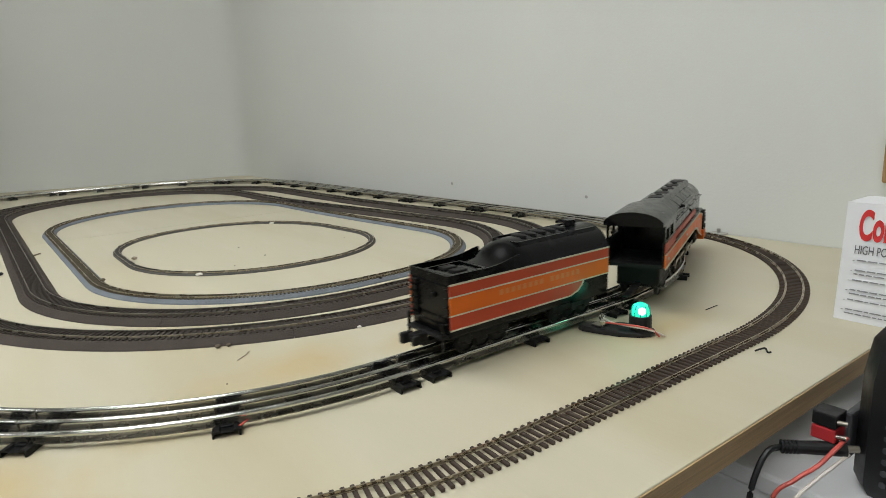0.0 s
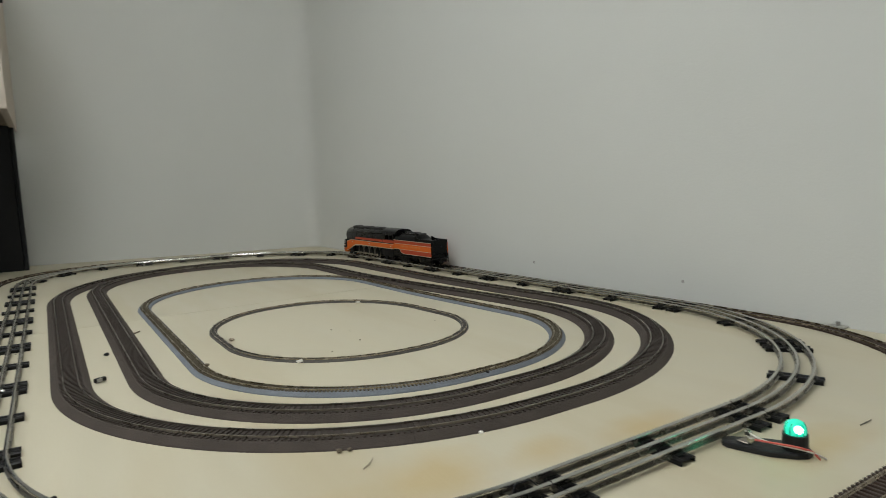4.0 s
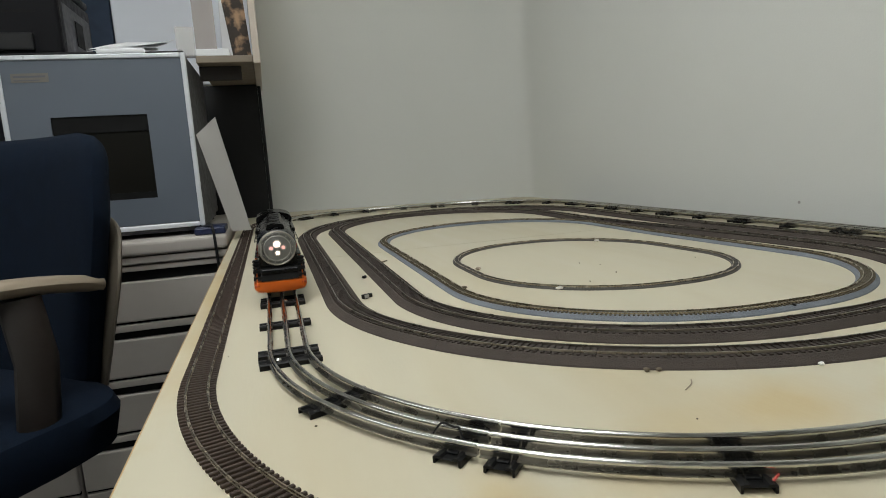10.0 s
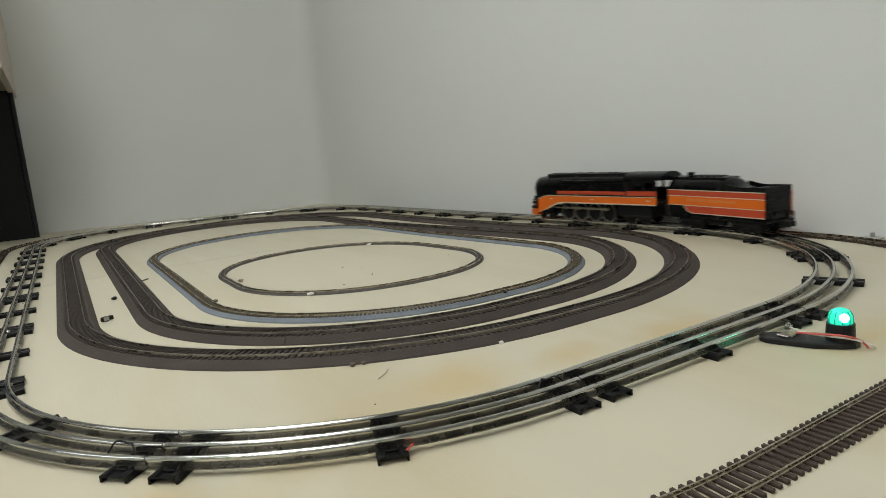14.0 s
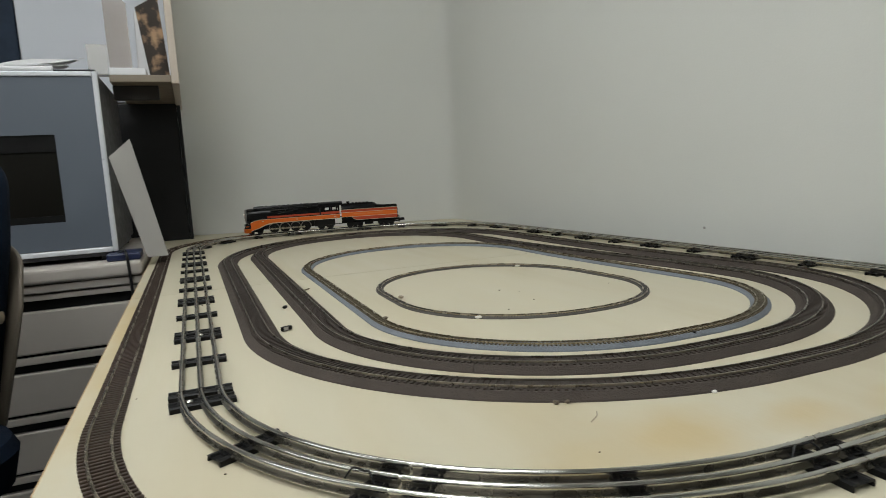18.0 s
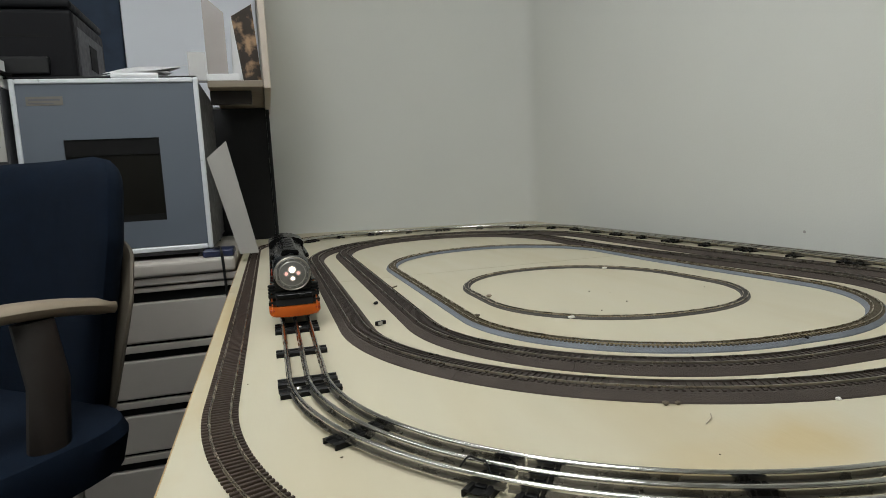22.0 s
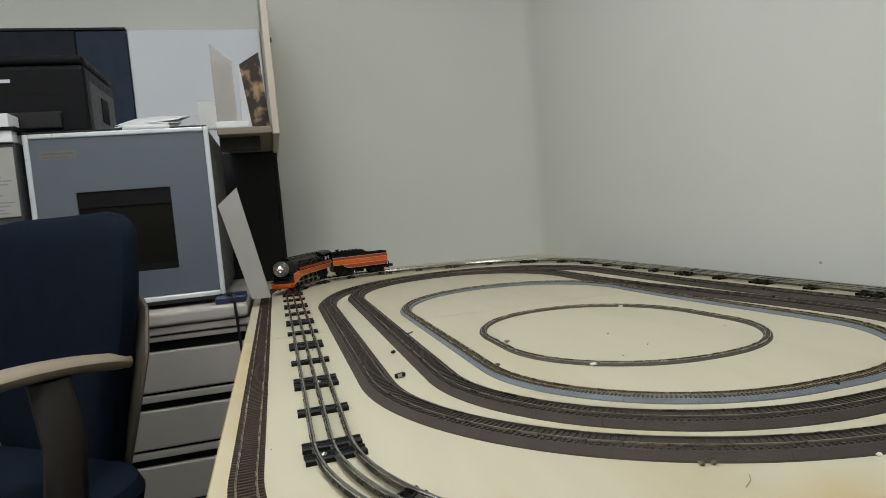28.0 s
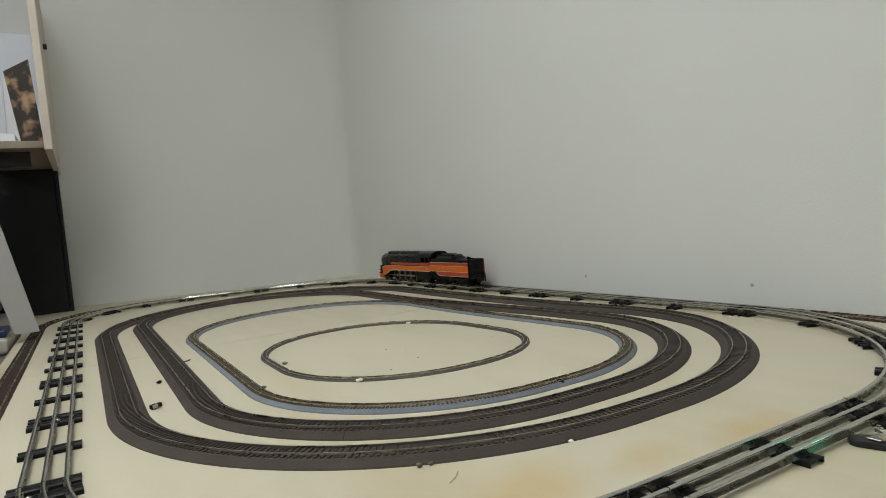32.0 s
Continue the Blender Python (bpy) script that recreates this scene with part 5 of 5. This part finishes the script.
def hutch():
    t = thing("wall_hutch", "beige laminate hutch shelf with an upright end panel", "shelf", at=pose(0, 0, 0))
    part("shelf_board", box(B(), -0.160, -0.0095, 1.28, 1.80, 0.4735, 0.4925, 0.002), "shelfwood", t, "tan shelf board, coloured darker for the shade on it")
    part("end_panel", box(B(), -0.009, 0.010, 1.255, WY - 0.004, 0.466, 1.02, 0.002), "hutch", t)
    part("under_rail", box(B(), -0.160, -0.0450, 1.34, 1.36, 0.434, 0.4730, 0.002), "armpost", t, "dark brown rail")
    part("knob", cyl(B(), (0.010, 1.52, 0.80), (0.020, 1.52, 0.80), 0.008, n=14), "blackplastic", t)


hutch()
t_bb = thing("dark_backboard", "black upright board under the hutch shelf", "board", at=pose(0, 0, 0))
part("panel", box(B(), -0.330, -0.008, 1.780, 1.818, -0.05, 0.4725, 0.002), "blackplastic", t_bb)
part("edge_strip", box(B(), -0.0075, 0.004, 1.775, 1.822, -0.05, 0.4725, 0.002), "blackplastic", t_bb)
t_bp = thing("wall_panel_blue", "dark blue fabric partition panel on the wall", "partition", at=pose(0, 0, 0))
part("panel", box(B(), -0.640, -0.475, WY - 0.030, WY - 0.004, 0.40, 0.944, 0.006), "bluepanel", t_bp)
part("panel", box(B(), -1.9, -0.641, WY - 0.034, WY - 0.004, 0.40, 0.944, 0.006), "greyfabric", t_bp, "dark grey-blue fabric panel")
part("top_rail", box(B(), -1.9, -0.475, WY - 0.036, WY - 0.004, 0.9445, 0.954, 0.002), "blackplastic", t_bp)
tagged(part("white_board", box(B(), -0.472, -0.012, WY - 0.024, WY - 0.004, 0.494, 0.946, 0.004), "board"), "glossy white board mounted on the wall behind the shelf", "white board")


def leaning_board():
    quad = [(-0.166, 0.277), (-0.116, 0.319), (-0.058, 0.026), (-0.106, 0.026)]
    bm = loft(B(), [[(x, y, z) for x, z in quad] for y in (1.103, 1.108)])
    return tagged(part("leaning_board", bm, "greyboard"), "pale grey board leaning against the machine cabinet", "board")


leaning_board().matrix_basis = pose(0, 0, -0.0055)
t_blue = thing("blue_case", "flat blue plastic case lying on the worktop", "case", at=pose(-0.150, 1.075, 0.0204))
part("shell", box(B(), -0.045, 0.03, 0, 0.10, 0, 0.018, 0.004), "blueplastic", t_blue)
tagged(part("hanging_cable", tube(B(), bend([(-0.190, 1.16, 0.026), (-0.160, 1.085, 0.0425), (-0.148, 1.050, 0.036), (-0.144, 1.046, -0.05), (-0.140, 1.045, -0.14), (-0.136, 1.05, -0.30)]), 0.0035, 8), "blackplastic"),
       "black power cable hanging over the worktop edge", "cable")


def shelf_things():
    t = thing("sheet_holder", "clear plastic literature holder with pale sheets", "holder", at=pose(-0.158, 1.30, 0.4930, 0, 0, 8))
    bm = loft(B(), [[(x, y, z) for x, z in ((0.0, 0.0), (0.056, 0.0), (0.056, 0.190), (0.0, 0.238))] for y in (0.0, 0.003)])
    part("back", bm, "acrylic", t)
    part("sheet_pad", box(B(), 0.003, 0.050, 0.0034, 0.012, 0.003, 0.185), "acrylic", t)
    part("front", box(B(), -0.050, -0.002, -0.012, -0.009, 0.0, 0.078, 0.001, segs=1), "clearfront", t)
    part("foot", box(B(), -0.050, 0.056, -0.012, 0.02, -0.0002, 0.003), "acrylic", t)
    t = thing("paper_stack", "thick stack of white paper on the hutch shelf", "paper", at=pose(-0.118, 1.285, 0.4930))
    part("ream", box(B(), -0.042, 0.048, 0, 0.22, 0, 0.019, 0.002), "paper", t)
    t = thing("brochure", "dark glossy brochure with golden print standing on end", "brochure", at=pose(-0.062, 1.385, 0.4930, 0, -6, 14))
    part("cover", loft(B(), [[(x, y, z) for x, z in ((0.0, 0.0), (0.052, 0.0), (0.062, 0.232), (-0.002, 0.200))] for y in (0.0, 0.004)]), "photo", t)
    part("page_block", loft(B(), [[(x, y, z) for x, z in ((-0.032, 0.0), (0.048, 0.0), (0.054, 0.222), (-0.006, 0.188))] for y in (0.0045, 0.010)]), "paper", t)
    t = thing("desk_tray", "dark letter tray with printed sheets beside the cabinet", "tray", at=pose(-0.718, 1.14, 0.0204))
    part("rack", box(B(), 0, 0.116, -0.040, 0.02, 0, 0.436, 0.004), "darkgrey", t)
    for z0, z1 in ((0.262, 0.425), (0.150, 0.238), (0.040, 0.140)):
        page = part("sheet", box(B(), 0.004, 0.112, -0.0440, -0.0405, z0, z1), "greyboard", t, "pale printed sheet")
        bm, z, row = B(), z1 - 0.010, random.Random(int(z0 * 1000))
        while z > z0 + 0.008:
            box(bm, 0.010, 0.050 + 0.056 * row.random(), -0.0446, -0.0441, z - 0.0016, z + 0.0016)
            z -= 0.0085
        part("print_block", bm, "faintink", page)["kind"] = "stuff"
    part("paper_ream", box(B(), -0.02, 0.1155, -0.048, 0.015, 0.4365, 0.464, 0.001), "paper", t)
    part("paper_ream", box(B(), -0.02, 0.1130, -0.050, 0.015, 0.472, 0.503, 0.001), "paper", t)
    # black slab put in for the dark shade between the reams
    part("ream_gap_shade", box(B(), -0.02, 0.1250, -0.052, 0.015, 0.4642, 0.4718), "recess", t)


shelf_things()


# ---------------------------------------------------------------- office chair
def office_chair():
    t = thing("office_chair", "navy blue fabric office chair with beige armrests", "chair", at=pose(-0.590, 0.600, FLOOR + 0.012, 0, 0, -40))
    H = -FLOOR

    def cushion(w, h, d, n=48):
        """A padded, slightly wrapped back: rings up its height."""
        rg = []
        for i in range(n + 1):
            v = i / n
            ww = w * (0.60 + 0.40 * min(1, v / 0.70)) * (0.80 + 0.24 * math.sin(math.pi * (0.18 + 0.62 * v))) * (0.55 + 0.45 * math.sqrt(1 - (max(0, (v - 0.88) / 0.12) * 0.999) ** 2)) * (1 - 0.35 * max(0, (0.10 - v) / 0.10) ** 2)
            dd = d * math.sqrt(max(1 - abs(2 * v - 1) ** 9, 0.02))
            ring = []
            for k in range(28):
                a = 2 * math.pi * k / 28
                c, s = math.cos(a), math.sin(a)
                x = ww * (abs(c) ** 0.62) * (1 if c > 0 else -1)
                y = dd * (abs(s) ** 0.7) * (1 if s > 0 else -1) - 0.10 * (x / w) ** 2 * 0.55 + 0.05 * (v - 0.3) ** 2
                ring.append((x, y, h * v))
            rg.append(ring)
        return loft(B(), rg)
    back = part("backrest", cushion(0.252, 0.51, 0.040), "fabric", t, "curved navy blue padded back", smooth=True)
    back.matrix_basis = pose(0, 0.20, H - 0.255, -4)
    rim = part("shell_rim", cushion(0.2540, 0.360, 0.012), "shellrim", t, "thin beige shell edge behind the back pad", smooth=True)
    rim.matrix_basis = pose(0, 0.226, H - 0.256, -4)
    rg = []
    for z, g in ((-0.075, 0.84), (-0.055, 0.96), (0.0, 1.0), (0.020, 0.97), (0.032, 0.85), (0.036, 0.5)):
        rg.append([(0.305 * g * (abs(math.cos(a)) ** 0.5) * (1 if math.cos(a) > 0 else -1), 0.24 * g * (abs(math.sin(a)) ** 0.5) * (1 if math.sin(a) > 0 else -1), z) for a in [2 * math.pi * k / 36 for k in range(36)]])
    seat = part("seat", loft(B(), rg), "fabric", t, "navy blue padded seat", smooth=True)
    seat.matrix_basis = pose(0, -0.04, H - 0.222)
    part("back_shell", box(B(), -0.10, 0.10, 0.240, 0.256, H - 0.16, H + 0.10, 0.010), "blackplastic", t)
    part("back_bar", box(B(), -0.035, 0.035, 0.225, 0.25, H - 0.34, H - 0.10, 0.006), "blackplastic", t)
    part("seat_plate", box(B(), -0.12, 0.12, -0.16, 0.24, H - 0.335, H - 0.297, 0.006), "blackplastic", t)
    for s in (-1, 1):
        line = bend([(s * 0.212, 0.185, H - 0.012), (s * 0.220, 0.085, H + 0.006), (s * 0.235, -0.02, H + 0.016), (s * 0.250, -0.12, H + 0.014), (s * 0.262, -0.22, H - 0.010), (s * 0.264, -0.275, H - 0.040)], 6)
        rg = []
        for i, p in enumerate(line):
            u = i / (len(line) - 1)
            w, hh = 0.030 * (1 - 0.35 * abs(2 * u - 1) ** 3), 0.013
            rg.append([p + Vector((w * math.cos(a), 0.0, hh * math.sin(a) * (1.0 if math.sin(a) > 0 else 1.3))) for a in [2 * math.pi * k / 14 for k in range(14)]])
        part("armrest", loft(B(), rg), "armwood", t, "beige moulded armrest", smooth=True)
        part("arm_post", loft(B(), [[(s * x + 0.015 * math.cos(a) * s, y + 0.034 * math.sin(a), z) for a in [2 * math.pi * k / 14 for k in range(14)]]
                                    for x, y, z in ((0.232, 0.035, H - 0.006), (0.262, 0.03, H - 0.10), (0.272, 0.01, H - 0.22), (0.20, -0.02, H - 0.308))]), "armpost", t, smooth=True)
    part("gas_column", cyl(B(), (0, 0.0, 0.09), (0, 0.0, H - 0.33), 0.026, n=18), "blackplastic", t)
    for k in range(5):
        a = 2 * math.pi * k / 5 + 0.3
        c, s = math.cos(a), math.sin(a)
        leg = part("base_leg", loft(B(), [[(r * c - s * w, r * s + c * w, z + q) for w, q in ((-g, -0.014), (g, -0.014), (g, 0.014), (-g, 0.014))] for r, z, g in ((0.02, 0.095, 0.028), (0.29, 0.070, 0.018))]), "blackplastic", t)
        part("caster", cyl(B(), (0.28 * c - s * 0.018, 0.28 * s + c * 0.018, 0.027), (0.28 * c + s * 0.018, 0.28 * s - c * 0.018, 0.027), 0.027, n=18), "blackplastic", leg)


office_chair()


# ---------------------------------------------------------------- small things on the table and on the tracks
def crumb(name, x, y, size, material, label, category, flat=0.6, z=0.0002, seed=1):
    rnd = random.Random(seed)
    bm = B()
    bmesh.ops.create_icosphere(bm, subdivisions=2, radius=size)
    for v in bm.verts:
        v.co *= rnd.uniform(0.75, 1.15)
        v.co.z *= flat
    low = min(v.co.z for v in bm.verts)
    bmesh.ops.translate(bm, vec=(0, 0, -low), verts=bm.verts[:])
    ob = tagged(part(name, bm, material), label, category)
    ob.matrix_basis = pose(x, y, z, 0, 0, rnd.uniform(0, 360))
    return ob


t_nut = thing("coupler_bit", "tiny dark metal coupler part lying on the plywood", "train part", at=pose(0.106, 0.210, 0.0003, 0, 0, 30))
part("block", box(B(), -0.0045, 0.004, -0.003, 0.003, 0, 0.0060, 0.0012), "dark", t_nut)
part("knuckle", box(B(), 0.004, 0.009, -0.005, 0.001, 0.001, 0.0062, 0.001), "dark", t_nut)
part("face", box(B(), -0.004, 0.003, -0.0046, -0.0041, 0.0015, 0.0060), "greyboard", t_nut)
crumb("debris_bit", 0.126, 0.355, 0.0042, "dark", "small black crumb beside the roadbed", "debris", seed=3)
crumb("debris_bit", 0.275, -0.181, 0.0030, "crumb", "small dark crumb beside the roadbed", "debris", seed=4)
crumb("debris_bit", 0.284, -0.184, 0.0026, "crumb", "small dark crumb beside the roadbed", "debris", seed=5)
crumb("white_speck", 0.402, -0.226, 0.0024, "white", "white speck against the roadbed edge", "debris", seed=6)
crumb("debris_bit", 0.301, 0.315, 0.0045, "armwood", "small tan crumb on the tiny inner track", "debris", seed=7)
crumb("debris_bit", 0.512, -0.087, 0.0026, "dark", "tiny black bit on the grey track edge", "debris", seed=8, z=0.0036)
crumb("debris_bit", 0.233, 0.175, 0.0045, "crumb", "dark bit where the grey track bends", "debris", seed=9, z=0.004)
for k, (x, y) in enumerate(((0.345, 0.120), (0.586, 0.455))):
    jn = tagged(part("rail_joiner", box(B(), -0.0042, 0.0042, -0.0028, 0.0028, 0.0022, 0.0048, 0.0006, segs=1), "white"), "white plastic joiner on the tiny inner track", "track joiner", "track joiners")
    jn.matrix_basis = pose(x, y, 0, 0, 0, 10)
tagged(part("wire_scrap", tube(B(), bend([(0.150, 0.478, 0.001), (0.160, 0.490, 0.002), (0.176, 0.486, 0.001), (0.188, 0.494, 0.0015)]), 0.0012, 6), "crumb"), "short brown wire scrap by the roadbed", "wire")
tagged(part("grass_stem", tube(B(), bend([(0.278, -0.226, 0.0008), (0.288, -0.219, 0.0012), (0.294, -0.211, 0.0008)]), 0.0004, 6), "armwood"), "thin dry fibre lying on the plywood", "debris")
tagged(part("pencil_lead", box(B(), 0.692, 0.714, -0.4285, -0.4275, 0.0002, 0.0011, 0.0004, segs=1), "dark"), "thin dark sliver lying on the plywood", "debris")
t_cl = thing("wire_clip", "small bent metal clip beside the outer rail", "clip", at=pose(0.623, -0.519, 0.0003))
part("wire", tube(B(), bend([(-0.004, 0.003, 0.0012), (0.0, 0.001, 0.0022), (0.003, -0.002, 0.0030), (0.001, -0.005, 0.001), (0.003, -0.007, 0.0010)]), 0.0008, 6), "dark", t_cl)
t_wb = thing("wall_switch_bit", "small grey metal bit by the wall", "train part", at=pose(1.053, -0.236, 0.0003))
part("plate", box(B(), -0.008, 0.008, -0.012, 0.012, 0, 0.003, 0.0008, segs=1), "greyboard", t_wb)
part("stud", cyl(B(), (0, 0, 0.003), (0, 0, 0.009), 0.003, n=10), "silver", t_wb)
for k, (y, z) in enumerate(((0.428, 0.041), (0.032, 0.039))):
    tagged(part("wall_mark", cyl(B(), (wall_x(y) - 0.0012, y, z), (wall_x(y) + 0.001, y, z), 0.0032, 0.0028, n=10), "greyboard"), "small grey scuff mark on the wall paint", "mark", "wall marks")
for x, y in ((-0.010, -0.027), (0.003, 0.231)):
    ob = tagged(part("screw", loft(B(), [[(r * math.cos(a), r * math.sin(a), z) for a in [2 * math.pi * k / 12 for k in range(12)]] for r, z in ((0.0034, 0.0), (0.0034, 0.0012), (0.0024, 0.0024), (0.0009, 0.0028))]), "pin", smooth=True), "bright round-headed screw holding a track tie", "screw", "track screws")
    ob.matrix_basis = pose(x, y, 0.0052)
for x, y, turn in ((0.093, -0.243, 40), (0.356, -0.345, 85)):
    ob = tagged(part("joint_wire", tube(B(), bend([(-0.004, -0.012, 0.0075), (0.0, -0.006, 0.0135), (0.003, 0.0, 0.0118), (0.0, 0.007, 0.0140), (-0.003, 0.012, 0.0072)]), 0.0007, 6), "blackplastic"), "short bent black wire across a rail joint", "wire", "joint wires")
    ob.matrix_basis = pose(x, y, 0, 0, 0, turn)
rnd = random.Random(11)
spots = []
for _ in range(26):
    spots.append((rnd.uniform(-0.09, 1.0), rnd.uniform(-0.56, 0.7)))
for k, (x, y) in enumerate(spots):
    crumb("sawdust_speck", x, y, rnd.uniform(0.0006, 0.0013), "crumb", "tiny dark speck on the plywood", "debris", seed=20 + k)["group"] = "table specks"
part_wire = tagged(part("feeder_wire", tube(B(), bend([(0.234, -0.356, 0.0045), (0.240, -0.353, 0.0052), (0.245, -0.349, 0.0035)]), 0.0008, 6), "redwire"), "short red wire end by a track tie", "wire")


# ---------------------------------------------------------------- moving things
def motions():
    half_l, half_t, behind = 0.060, 0.055, 0.121
    rows_l, rows_t, spin = [], [], []
    steps = 32 * FPS
    for k in range(steps + 1):
        t = k / FPS
        tail = tail_at(t)
        spin.append((t, tail))
        if k % 3 == 0 or k == steps:
            x, y, h = car_pose(tail + behind, half_t)
            rows_t.append((t, pose(x, y, 0, 0, 0, h)))
            x, y, h = car_pose(tail + 0.409, half_l)
            rows_l.append((t, pose(x, y, 0, 0, 0, h)))
    walk(LOCO, rows_l)
    walk(TENDER, rows_t)

    def turn(s, r):
        return pose(0, 0, 0, -math.degrees(s / r))
    for ob, y in zip(DRIVER_AXLES, DRIVERS):
        walk(ob, [(t, pose(0, y, RAILTOP + DR) @ turn(s, DR)) for t, s in spin])
    for ob in RODS:
        walk(ob, [(t, Matrix.Translation((0, 0.008 * math.sin(s / DR), RAILTOP + DR + 0.008 * math.cos(s / DR)))) for t, s in spin])


motions()
